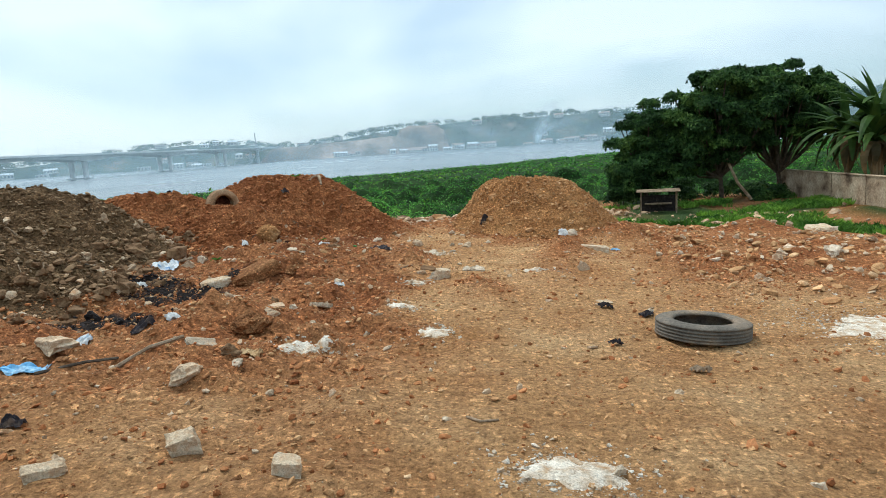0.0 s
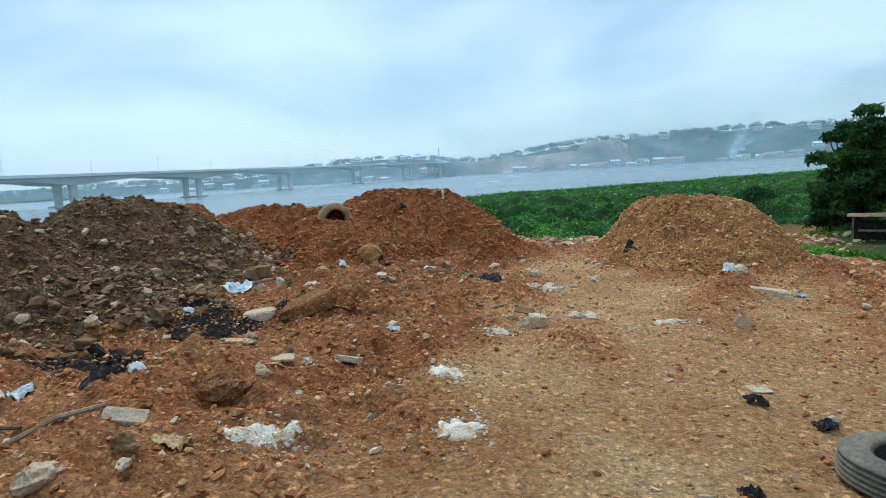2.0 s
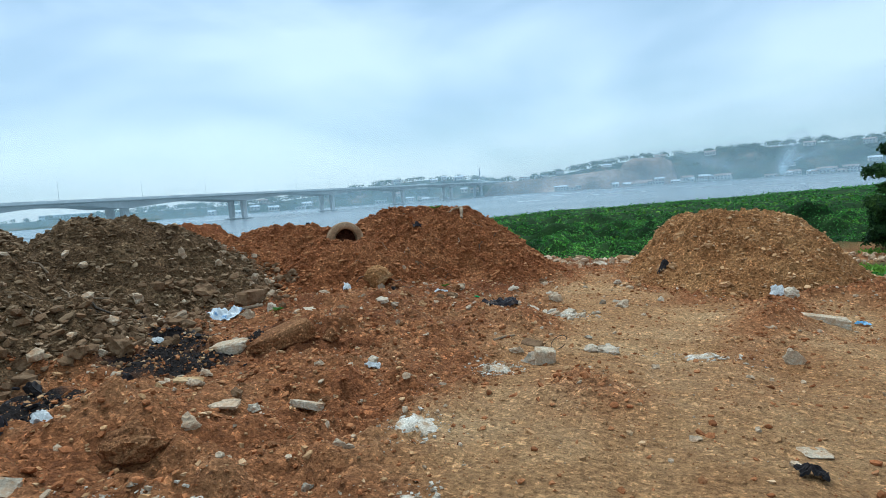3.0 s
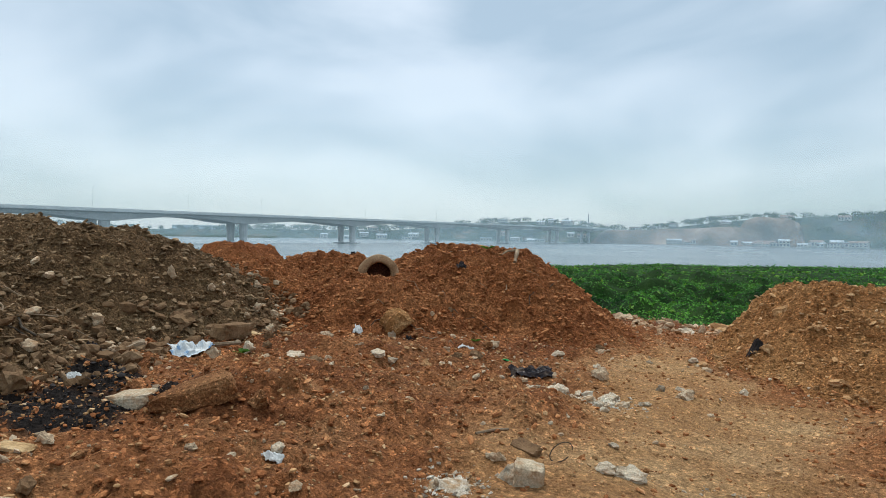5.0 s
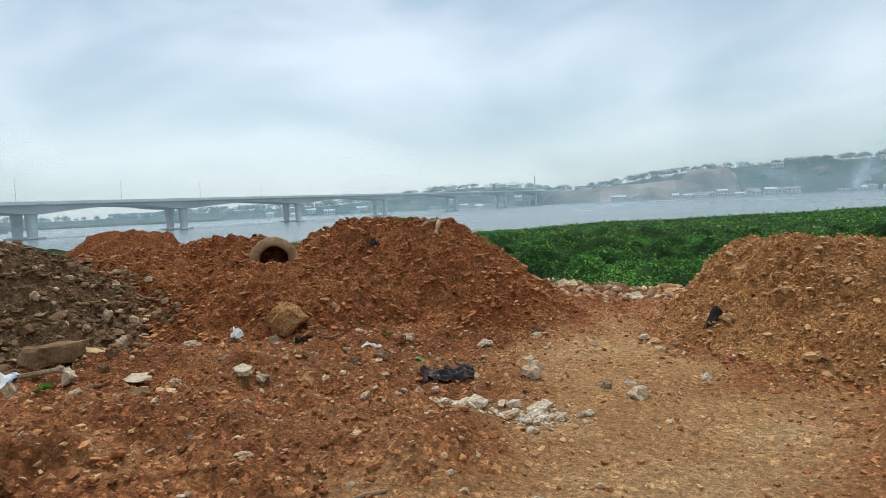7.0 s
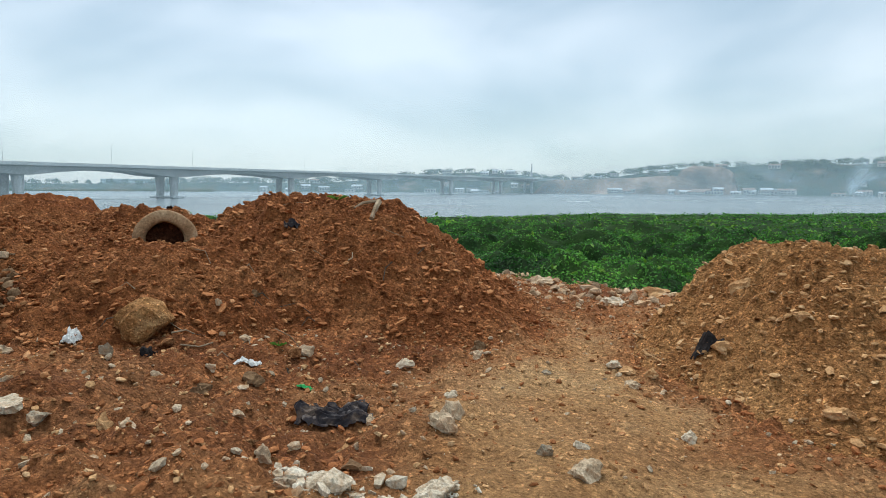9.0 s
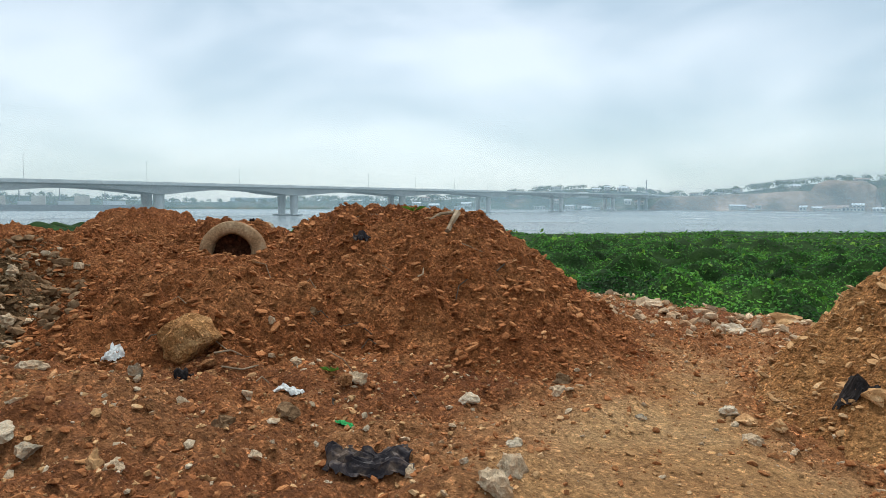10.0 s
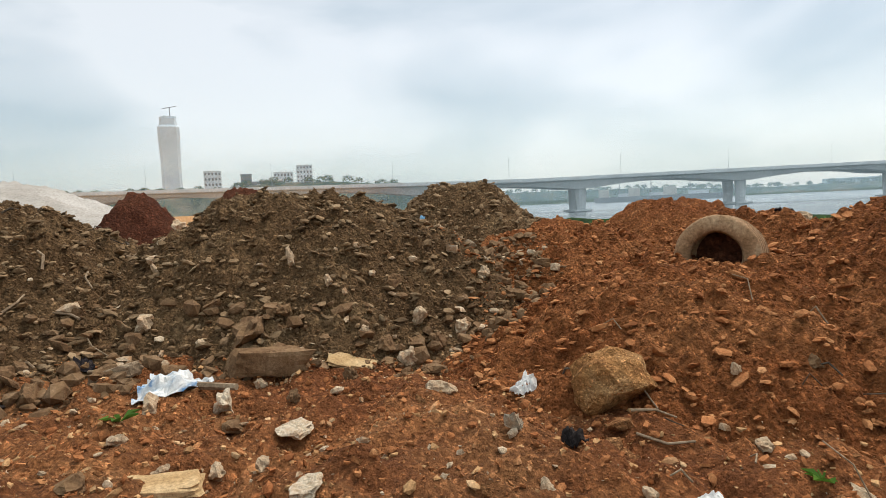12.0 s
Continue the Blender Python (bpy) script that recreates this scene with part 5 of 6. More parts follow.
def rock(x, y, size, mat, label, seed, turn=0.0, tilt=0.0, sink=0.33, name="rock", category="rock", group="scattered stones"):
    ob = new(name, rock_mesh(name, size, mat, seed, 2 if mat is CRUST else 8, 0.2 if mat is CRUST else 0.38))
    ob.location = (x, y, surface_at(x, y) + size[2] * (0.5 - sink))
    ob.rotation_euler = (tilt, 0.5 * tilt, turn)
    return tagged(ob, label, category, group)


def chunk(x, y, size, mat, label, seed, turn=0.0, tilt=(0.0, 0.0), sink=0.33, name="concrete_block", category="block", group="broken concrete"):
    """A broken slab or block with chipped edges."""
    bm = bmesh.new()
    bmesh.ops.create_cube(bm, size=1.0)
    bmesh.ops.subdivide_edges(bm, edges=bm.edges[:], cuts=4, use_grid_fill=True)
    rr = random.Random(seed)
    skew = [rr.uniform(-0.14, 0.14) for _ in range(4)]
    for v in bm.verts:
        c = v.co
        edge = sum(1 for k in range(3) if abs(c[k]) > 0.49)
        p = Vector((c.x * size[0], c.y * size[1], c.z * size[2]))
        p.x += skew[0] * c.y * size[0] + skew[2] * c.z * size[0]
        p.y += skew[1] * c.x * size[1] + skew[3] * c.z * size[1]
        chip = 1 - (0.22 if edge >= 2 else 0.06) * (0.5 + noise.noise(c * 5 + Vector((seed, 0, 0))))
        v.co = p * chip
    ob = part(name, bm, mat)
    ob.location = (x, y, surface_at(x, y) + size[2] * (0.5 - sink))
    ob.rotation_euler = (tilt[0], tilt[1], turn)
    return tagged(ob, label, category, group)


def crumpled(x, y, size, mat, label, seed, turn=0.0, name="plastic_bag", category="bag", folds=0.5):
    """A crumpled sheet of plastic or cloth lying on the earth."""
    n = 22
    u = np.linspace(-0.5, 0.5, n)
    U, W = [v.ravel() for v in np.meshgrid(u, u, indexing="ij")]
    r = np.hypot(U, W) * (1 + 0.5 * fbm(np.arctan2(W, U) * 1.3 + seed, U * 0, 0.8, 2, seed))
    px = size[0] * (U + 0.16 * fbm(U + seed, W, 0.3, 3, seed + 1))
    py = size[1] * (W + 0.16 * fbm(U, W + seed, 0.3, 3, seed + 2))
    c, s = math.cos(turn), math.sin(turn)
    X, Y = x + px * c - py * s, y + px * s + py * c
    lift = size[2] * (np.clip(1 - 1.9 * r, 0.04, 0.45) * 0.7 + folds * np.abs(fbm(U, W, 0.22, 3, seed + 3)) * 1.6)
    Z = surface(X.copy(), Y.copy()) + 0.012 + lift
    faces = grid_faces(n, n)
    keep = (r[faces] < 0.56).all(axis=1)
    me = fast_mesh(name, np.c_[X - x, Y - y, Z], faces[keep], mat, False)
    ob = new(name, me)
    ob.location = (x, y, 0)
    sol = ob.modifiers.new("thickness", "SOLIDIFY")
    sol.thickness = 0.004
    return tagged(ob, label, category, "plastic litter")


def ash_patch(x, y, a, b, label, seed, height=0.03, turn=0.0, mat=ASH):
    rings, spokes = 12, 40
    R, T = np.meshgrid(np.linspace(0.02, 1, rings), np.linspace(0, 2 * np.pi, spokes, endpoint=False), indexing="ij")
    R, T = R.ravel(), T.ravel()
    edge = 0.9 + 0.55 * fbm(np.cos(T) + seed, np.sin(T), 0.55, 4, seed, 0.7)
    u, v = a * R * edge * np.cos(T), b * R * edge * np.sin(T)
    c, s = math.cos(turn), math.sin(turn)
    X, Y = x + u * c - v * s, y + u * s + v * c
    Z = surface(X.copy(), Y.copy()) + 0.5 * height * (1 - R ** 2) + 0.03 * np.abs(fbm(X, Y, 0.12, 3, seed + 5)) * (1 - R) - 0.02 * step(0.5, 1, R)
    k, j = np.meshgrid(np.arange(rings - 1), np.arange(spokes), indexing="ij")
    p, q = (k * spokes + j).ravel(), (k * spokes + (j + 1) % spokes).ravel()
    me = fast_mesh("ash_spill", np.c_[X - x, Y - y, Z], np.c_[p, p + spokes, q + spokes, q], mat, True)
    ob = new("ash_spill", me)
    ob.location = (x, y, 0)
    return tagged(ob, label, "ash", "ash spills")


ASHES = [(-0.21, 6.25, 0.22, 0.23, 0.1), (-0.62, 7.36, 0.19, 0.31, 0.1), (-1.44, 5.82, 0.33, 0.25, 0.1), (-0.56, 9.19, 0.21, 0.22, 0.1), (0.60, 3.35, 0.40, 0.26, 0.1), (4.70, 6.70, 1.00, 0.95, 0.3), (1.33, 10.37, 0.30, 0.15, 0.1), (-0.59, 9.21, 0.20, 0.17, 0.1), (-0.50, 12.10, 0.26, 0.13, 0.1)]
for k, (x, y, a, b, t) in enumerate(ASHES):
    ash_patch(x, y, a, b, "spilled pile of white ash and lime on the dirt" if k != 5 else "large scattered heap of white ash and lime fragments", 500 + k, 0.035, t)
rr = np.random.RandomState(520)
pts = np.concatenate([np.c_[x + rr.normal(size=m) * a * 0.6, y + rr.normal(size=m) * b * 0.6] for (x, y, a, b, t), m in zip(ASHES, (260, 220, 420, 160, 700, 2200, 200, 260, 260))])
scatter("ash_crumbs", pts, sizes(len(pts), 0.004, 0.020, 521, 4), ASH, "white crumbs and flakes strewn round the ash piles", "ash", 522)


pts = np.concatenate([np.c_[cx + np.random.RandomState(530 + k).normal(size=70) * 0.17, cy + np.random.RandomState(540 + k).normal(size=70) * 0.13] for k, (cx, cy) in enumerate(((-1.0, 12.2), (-0.55, 12.1), (-0.25, 12.35)))])
scatter("rubble", pts, sizes(len(pts), 0.010, 0.065, 551, 3), WHITE_STONE, "broken white stone fragments heaped beside the track", "rubble", 552)


def tyre_ring(name, outer, inner, width, mat, grooves=4):
    """A tyre lathed about z."""
    half = width / 2
    prof = [(inner, -half * 0.72), (inner + 0.03, -half * 0.95), ((inner + outer) / 2, -half), (outer - 0.05, -half * 0.96), (outer - 0.015, -half * 0.84)]
    for k in range(grooves):
        c = -half * 0.7 + half * 1.4 * (k + 0.5) / grooves
        prof += [(outer, c - 0.022), (outer, c - 0.010), (outer - 0.012, c - 0.006), (outer - 0.012, c + 0.006), (outer, c + 0.010)]
    prof += [(outer, half * 0.74), (outer - 0.015, half * 0.84), (outer - 0.05, half * 0.96), ((inner + outer) / 2, half), (inner + 0.03, half * 0.95), (inner, half * 0.72), (inner + 0.025, half * 0.62), (outer - 0.06, half * 0.7), (outer - 0.04, 0), (outer - 0.06, -half * 0.7), (inner + 0.025, -half * 0.62)]
    sides = 56
    V = [((r + 0.004 * math.sin(5 * a)) * math.cos(a), (r + 0.004 * math.sin(5 * a)) * math.sin(a), z) for a in (2 * math.pi * k / sides for k in range(sides)) for r, z in prof]
    m = len(prof)
    F = [(k * m + i, ((k + 1) % sides) * m + i, ((k + 1) % sides) * m + (i + 1) % m, k * m + (i + 1) % m) for k in range(sides) for i in range(m)]
    return fast_mesh(name, V, F, mat, True)


lying = tagged(new("tyre", tyre_ring("tyre", 0.46, 0.275, 0.185, RUBBER)), "large worn grey truck tyre lying flat on the track", "tyre", "old tyres")
lying.location, lying.rotation_euler = (2.5, 6.36, surface_at(2.5, 6.36) + 0.085), (-0.03, 0.08, 0.3)
buried = tagged(new("tyre", tyre_ring("tyre", 0.37, 0.215, 0.30, MUDDY_RUBBER)), "mud-caked brown tyre standing half buried in the red heap", "tyre", "old tyres")
buried.location, buried.rotation_euler = (-5.42, 15.14, 0.58), (radians(86), 0, radians(42))
# dark earth disc added behind the tyre so its hollow looks shaded
plug = bmesh.new()
bmesh.ops.create_cone(plug, cap_ends=True, segments=28, radius1=0.31, radius2=0.24, depth=0.09, matrix=Matrix.Translation((0, 0, -0.13)))
part("hollow_shade_disc", plug, SHADED_RED, buried, "dark earth disc added at the back to shade the tyre hollow")

# stones that stand out
def stone(x, y, size, mat, label, seed, turn):
    return rock(x, y, tuple(0.84 * v for v in size), mat, label, seed, turn, 0.12 * (seed % 3 - 1), 0.42)


stone(-4.81, 9.63, (0.34, 0.23, 0.30), BROWN_STONE, "brown rounded stone at the foot of the dark heap", 600, 0.0)
stone(-4.43, 11.06, (0.27, 0.19, 0.23), WHITE_STONE, "rough pale grey stone beside the plastic sack", 601, 0.1)
stone(-4.79, 11.23, (0.14, 0.10, 0.14), PALE_STONE, "small pale stone below the stone kerb", 602, -0.4)
stone(-4.54, 11.49, (0.19, 0.12, 0.16), BROWN_STONE, "brown stone on the trodden dirt", 603, 0.3)
stone(-5.57, 11.05, (0.56, 0.38, 0.38), BROWN_STONE, "large earthy boulder behind the stone kerb", 604, -0.3)
stone(-5.43, 12.17, (0.30, 0.25, 0.21), BROWN_STONE, "grey-brown broken stone at the foot of the dark heap", 605, -0.0)
stone(-5.35, 12.34, (0.24, 0.20, 0.25), PALE_STONE, "pale brown broken stone at the foot of the dark heap", 606, -0.0)
stone(-5.20, 11.61, (0.16, 0.12, 0.18), PALE_STONE, "pale stone at the foot of the dark heap", 607, -0.3)
stone(-4.90, 11.88, (0.20, 0.15, 0.17), BROWN_STONE, "brown stone at the foot of the dark heap", 608, 0.4)
stone(-5.44, 11.99, (0.16, 0.12, 0.19), PALE_STONE, "pale brown stone among the rubble", 609, 0.2)
stone(-5.56, 12.61, (0.23, 0.18, 0.28), BROWN_STONE, "grey-brown broken stone at the foot of the dark heap", 610, -0.4)
stone(-5.75, 12.47, (0.23, 0.18, 0.22), PALE_STONE, "pale broken stone at the foot of the dark heap", 611, 0.1)
stone(-6.06, 12.28, (0.26, 0.18, 0.20), BROWN_STONE, "grey-brown stone on the side of the dark heap", 612, -0.5)
stone(-5.79, 12.84, (0.23, 0.19, 0.18), PALE_STONE, "pale brown stone where the dark and red earth meet", 613, -0.0)
stone(-6.50, 13.22, (0.21, 0.16, 0.16), PALE_STONE, "pale stone where the dark and red earth meet", 614, 0.4)
stone(-5.88, 10.07, (0.26, 0.20, 0.23), PALE_STONE, "pale brown stone on the side of the dark heap", 615, 0.4)
stone(-14.85, 7.79, (0.58, 0.41, 0.51), PALE_STONE, "pale flat stone near the top of the dark heap", 616, 0.3)
stone(-6.18, 11.32, (0.20, 0.14, 0.29), PALE_STONE, "jutting pale brown lump on the side of the dark heap", 617, 0.4)
stone(-5.80, 11.69, (0.16, 0.13, 0.17), PALE_STONE, "pale stone on the side of the dark heap", 618, -0.4)
stone(-6.45, 10.01, (0.13, 0.09, 0.15), PALE_STONE, "small pale stone on the side of the dark heap", 619, -0.3)
stone(-5.69, 11.29, (0.25, 0.21, 0.19), BROWN_STONE, "tilted brown stone above the kerb", 620, -0.1)
stone(-5.88, 10.67, (0.27, 0.21, 0.17), BROWN_STONE, "brown stone on the side of the dark heap", 621, -0.2)
stone(-5.66, 10.00, (0.22, 0.16, 0.15), BROWN_STONE, "brown stone low on the dark heap", 622, -0.1)
stone(-3.50, 11.46, (0.15, 0.11, 0.16), PALE_STONE, "tan stone on the trodden dirt", 623, 0.1)
stone(-3.56, 11.20, (0.19, 0.14, 0.14), PALE_STONE, "pale brown stone on the trodden dirt", 624, 0.4)
stone(-3.09, 10.68, (0.28, 0.22, 0.15), BROWN_STONE, "large pale brown stone on the trodden dirt", 625, 0.4)
stone(-4.13, 11.54, (0.32, 0.26, 0.11), WHITE_STONE, "flat whitish stone on the trodden dirt", 626, 0.5)
stone(-4.22, 11.16, (0.25, 0.19, 0.14), BROWN_STONE, "brown clod of earth on the trodden dirt", 627, -0.3)
stone(-3.72, 10.64, (0.16, 0.13, 0.11), PALE_STONE, "pale stone on the trodden dirt", 628, 0.5)
stone(-3.00, 11.74, (0.25, 0.21, 0.14), WHITE_STONE, "rough whitish stone on the trodden dirt", 629, 0.1)
stone(-3.43, 10.95, (0.13, 0.10, 0.11), PALE_STONE, "pale stone on the trodden dirt", 630, -0.3)
stone(-3.53, 12.83, (0.16, 0.13, 0.21), GREY_STONE, "pale greenish-grey stone stuck in the dirt", 631, 0.1)
stone(-3.31, 14.18, (0.17, 0.12, 0.08), PALE_STONE, "flat tan stone in the red dirt", 632, -0.4)
stone(-3.73, 14.25, (0.11, 0.09, 0.09), PALE_STONE, "small pale stone in the red dirt", 633, 0.5)
stone(-3.02, 12.87, (0.15, 0.10, 0.10), PALE_STONE, "pale earthy stone in the red dirt", 634, 0.3)
stone(-2.86, 14.39, (0.18, 0.13, 0.09), PALE_STONE, "pale stone in the red dirt", 635, -0.3)
stone(-3.67, 14.73, (0.15, 0.11, 0.13), BROWN_STONE, "brown stone in the red slope", 636, 0.3)
stone(-1.75, 14.57, (0.26, 0.21, 0.14), WHITE_STONE, "flat whitish stone at the foot of the red heap", 637, -0.5)
stone(-1.30, 15.34, (0.23, 0.17, 0.11), PALE_STONE, "flat pale stone at the foot of the red heap", 638, -0.5)
stone(-1.43, 15.76, (0.28, 0.22, 0.18), BROWN_STONE, "brown stone at the foot of the red heap", 639, -0.2)
stone(-0.80, 13.52, (0.28, 0.23, 0.26), PALE_STONE, "pale jagged stone at the edge of the track", 640, 0.5)
stone(-0.95, 13.87, (0.14, 0.10, 0.11), WHITE_STONE, "small white stone at the edge of the track", 641, 0.5)
stone(-1.10, 13.51, (0.10, 0.07, 0.10), WHITE_STONE, "small white cube of stone near the black bag", 642, -0.4)
stone(-0.03, 15.82, (0.24, 0.19, 0.17), WHITE_STONE, "white stone at the foot of the tan heap", 643, -0.5)
stone(0.22, 15.29, (0.27, 0.18, 0.12), PALE_STONE, "flat pale stone at the foot of the tan heap", 644, -0.1)
stone(0.14, 15.73, (0.26, 0.20, 0.17), TAN_CLOD, "tan clod at the foot of the tan heap", 645, -0.3)
stone(0.36, 15.70, (0.20, 0.13, 0.15), TAN_CLOD, "tan clod at the foot of the tan heap", 646, 0.4)
stone(-0.56, 15.20, (0.15, 0.10, 0.08), GREY_STONE, "small grey stone on the track", 647, 0.5)
stone(-1.05, 21.57, (0.58, 0.48, 0.31), WHITE_STONE, "whitish broken stone on the brink", 648, -0.1)
stone(-3.12, 23.84, (0.94, 0.68, 0.57), PALE_STONE, "large pale angular boulder on the brink", 649, 0.0)
stone(-0.45, 23.94, (0.77, 0.59, 0.46), TAN_CLOD, "orange-brown boulder on the brink", 650, 0.1)
stone(-10.89, 39.82, (1.91, 1.43, 1.56), TAN_CLOD, "orange-brown boulder beside the red heap", 651, 0.1)
stone(0.95, 15.90, (0.23, 0.19, 0.17), TAN_CLOD, "tan stone on the side of the tan heap", 652, 0.0)
stone(-2.50, 12.81, (0.27, 0.19, 0.22), BROWN_STONE, "rounded tan-brown clod of earth and stone", 653, 0.2)
stone(-2.47, 13.34, (0.25, 0.17, 0.16), BROWN_STONE, "brown clod of earth and stone", 654, -0.2)
stone(-2.61, 14.23, (0.22, 0.18, 0.18), PALE_STONE, "tan stone at the foot of the red heap", 655, 0.0)
stone(-2.23, 11.97, (0.17, 0.13, 0.12), PALE_STONE, "pale stone in the churned dirt", 656, -0.5)
stone(-2.45, 11.97, (0.18, 0.13, 0.17), TAN_CLOD, "rounded orange-brown stone in the churned dirt", 657, 0.1)
stone(-2.04, 12.71, (0.16, 0.10, 0.08), PALE_STONE, "flat pale stone in the churned dirt", 658, 0.1)
stone(-1.30, 13.24, (0.13, 0.10, 0.12), PALE_STONE, "pale stone next to the black bag", 659, -0.4)
stone(-2.95, 13.36, (0.13, 0.10, 0.13), PALE_STONE, "small pale stone below the boulder", 660, -0.0)
stone(-4.44, 12.52, (0.36, 0.28, 0.17), PALE_STONE, "pale flat stone in the churned dirt", 661, -0.1)
stone(-1.45, 12.27, (0.15, 0.12, 0.17), PALE_STONE, "rounded pale stone on the dirt", 662, 0.2)
stone(-1.10, 12.00, (0.24, 0.15, 0.12), GREY_STONE, "grey broken stone beside the track", 663, -0.4)
stone(-0.89, 12.11, (0.35, 0.27, 0.22), WHITE_STONE, "large white broken stone beside the track", 664, 0.5)
stone(-1.05, 12.58, (0.21, 0.14, 0.10), BROWN_STONE, "flat brown stone beside the track", 665, -0.0)
stone(-0.42, 12.50, (0.41, 0.31, 0.20), WHITE_STONE, "grey-white broken stone beside the track", 666, -0.2)
stone(0.16, 13.53, (0.14, 0.10, 0.10), WHITE_STONE, "white stone lying on the track", 667, -0.2)
stone(-0.03, 13.26, (0.16, 0.12, 0.14), GREY_STONE, "white-grey stone lying on the track", 668, 0.1)
stone(0.78, 14.31, (0.19, 0.13, 0.14), WHITE_STONE, "whitish crumbled stone on the track", 669, -0.1)
stone(1.81, 14.95, (0.30, 0.24, 0.16), TAN_CLOD, "tan stone on the side of the tan heap", 670, -0.5)
stone(1.11, 16.75, (0.30, 0.22, 0.33), TAN_CLOD, "tan lump on the side of the tan heap", 671, 0.2)
stone(1.59, 15.91, (0.24, 0.16, 0.13), TAN_CLOD, "flat tan stone on the side of the tan heap", 672, -0.3)
stone(-4.49, 8.47, (0.49, 0.39, 0.35), BROWN_STONE, "large dark stone beside the scorched ground", 673, -0.3)
stone(-4.46, 10.57, (0.27, 0.18, 0.25), PALE_STONE, "pale rough stone at the foot of the dark heap", 674, -0.1)
stone(-5.22, 10.00, (0.33, 0.25, 0.21), BROWN_STONE, "brown stone at the foot of the dark heap", 675, -0.4)
stone(-2.56, 7.42, (0.22, 0.15, 0.14), PALE_STONE, "pale stone in the churned dirt", 676, -0.2)
stone(-2.83, 7.83, (0.19, 0.15, 0.10), PALE_STONE, "pale stone beside the scorched ground", 677, -0.1)
stone(-3.69, 7.78, (0.18, 0.14, 0.16), CHAR, "black charred stone beside the scorched ground", 678, -0.3)
stone(-4.27, 7.32, (0.25, 0.17, 0.22), CHAR, "charred black lump beside the scorched ground", 679, 0.2)
stone(-1.92, 8.23, (0.11, 0.09, 0.09), PALE_STONE, "small pale stone in the churned dirt", 680, -0.0)
stone(-2.41, 9.28, (0.31, 0.21, 0.21), EARTH_CLOD, "chunky red-brown clod of earth", 681, -0.4)
stone(0.09, 10.72, (0.11, 0.08, 0.08), WHITE_STONE, "small white stone on the track", 682, -0.3)
stone(0.38, 10.11, (0.27, 0.22, 0.19), WHITE_STONE, "pale broken stone block on the track", 683, 0.3)
stone(-0.49, 9.72, (0.20, 0.14, 0.13), PALE_STONE, "pale broken stone in the churned dirt", 684, -0.2)
stone(-1.55, 10.18, (0.16, 0.13, 0.08), PALE_STONE, "flat pale stone in the churned dirt", 685, 0.1)
stone(-2.83, 11.81, (0.20, 0.16, 0.13), GREY_STONE, "grey stone in the churned dirt", 686, -0.2)
stone(-0.74, 13.25, (0.28, 0.18, 0.21), PALE_STONE, "pale stone at the edge of the track", 687, -0.2)
stone(0.29, 13.10, (0.29, 0.24, 0.18), PALE_STONE, "pale broken stone lying on the track", 688, -0.2)
stone(-4.79, 8.96, (0.25, 0.17, 0.23), BROWN_STONE, "brown stone at the foot of the dark heap", 689, -0.1)
stone(-4.93, 9.37, (0.29, 0.21, 0.29), BROWN_STONE, "grey-brown stone at the foot of the dark heap", 690, -0.1)
stone(-4.46, 7.92, (0.31, 0.26, 0.28), BROWN_STONE, "dark stone at the foot of the dark heap", 691, -0.3)
stone(-4.81, 7.63, (0.39, 0.24, 0.22), BROWN_STONE, "dark stone at the foot of the dark heap", 692, 0.4)
stone(-1.86, 5.13, (0.20, 0.17, 0.16), BROWN_STONE, "brown stone in the rubble", 693, 0.5)
stone(-2.07, 6.35, (0.50, 0.36, 0.32), EARTH_CLOD, "large brown clod of earth and stone", 694, 0.5)
stone(-1.97, 6.69, (0.23, 0.19, 0.17), PALE_STONE, "pale stone on the rubbly ground", 695, -0.3)
stone(-0.93, 6.43, (0.11, 0.09, 0.11), GREY_STONE, "small pale grey stone beside the track", 696, 0.3)
stone(-0.93, 6.84, (0.12, 0.09, 0.09), PALE_STONE, "small pale stone beside the track", 697, 0.0)
stone(-2.13, 7.35, (0.18, 0.12, 0.13), BROWN_STONE, "flat brown stone in the churned dirt", 698, -0.2)
stone(-1.61, 8.68, (0.18, 0.12, 0.10), WHITE_STONE, "small white stone in the churned dirt", 699, -0.4)
stone(-1.78, 5.02, (0.14, 0.10, 0.09), WHITE_STONE, "small whitish stone in the rubble", 700, -0.2)
stone(-0.31, 9.56, (0.25, 0.20, 0.23), GREY_STONE, "pale green-grey stone block beside the track", 701, -0.5)
stone(0.20, 10.07, (0.21, 0.17, 0.13), WHITE_STONE, "pale stone block on the track", 702, 0.2)
stone(0.86, 9.77, (0.14, 0.12, 0.11), PALE_STONE, "small pale stone on the track", 703, 0.4)
stone(2.24, 7.23, (0.12, 0.10, 0.11), WHITE_STONE, "small white stone beside the tyre", 704, 0.1)
stone(2.16, 10.51, (0.24, 0.15, 0.39), PALE_STONE, "crumbled pale stone on the low berm", 705, 0.2)
stone(1.16, 7.87, (0.14, 0.09, 0.06), PALE_STONE, "flat tan stone on the track", 706, -0.2)
stone(-1.87, 7.23, (0.15, 0.12, 0.08), WHITE_STONE, "small whitish stone in the churned dirt", 707, 0.0)
stone(-2.10, 4.77, (0.39, 0.28, 0.20), PALE_STONE, "tan rounded boulder half sunk in the dirt", 708, 0.4)
stone(-3.73, 5.69, (0.53, 0.40, 0.23), PALE_STONE, "pale grey-brown rounded stone beside the rubbish", 709, -0.2)
stone(0.87, 3.36, (0.14, 0.09, 0.12), WHITE_STONE, "pale stone beside the ash", 710, 0.4)
stone(1.90, 3.24, (0.11, 0.08, 0.09), WHITE_STONE, "small pale stone on the track", 711, 0.3)
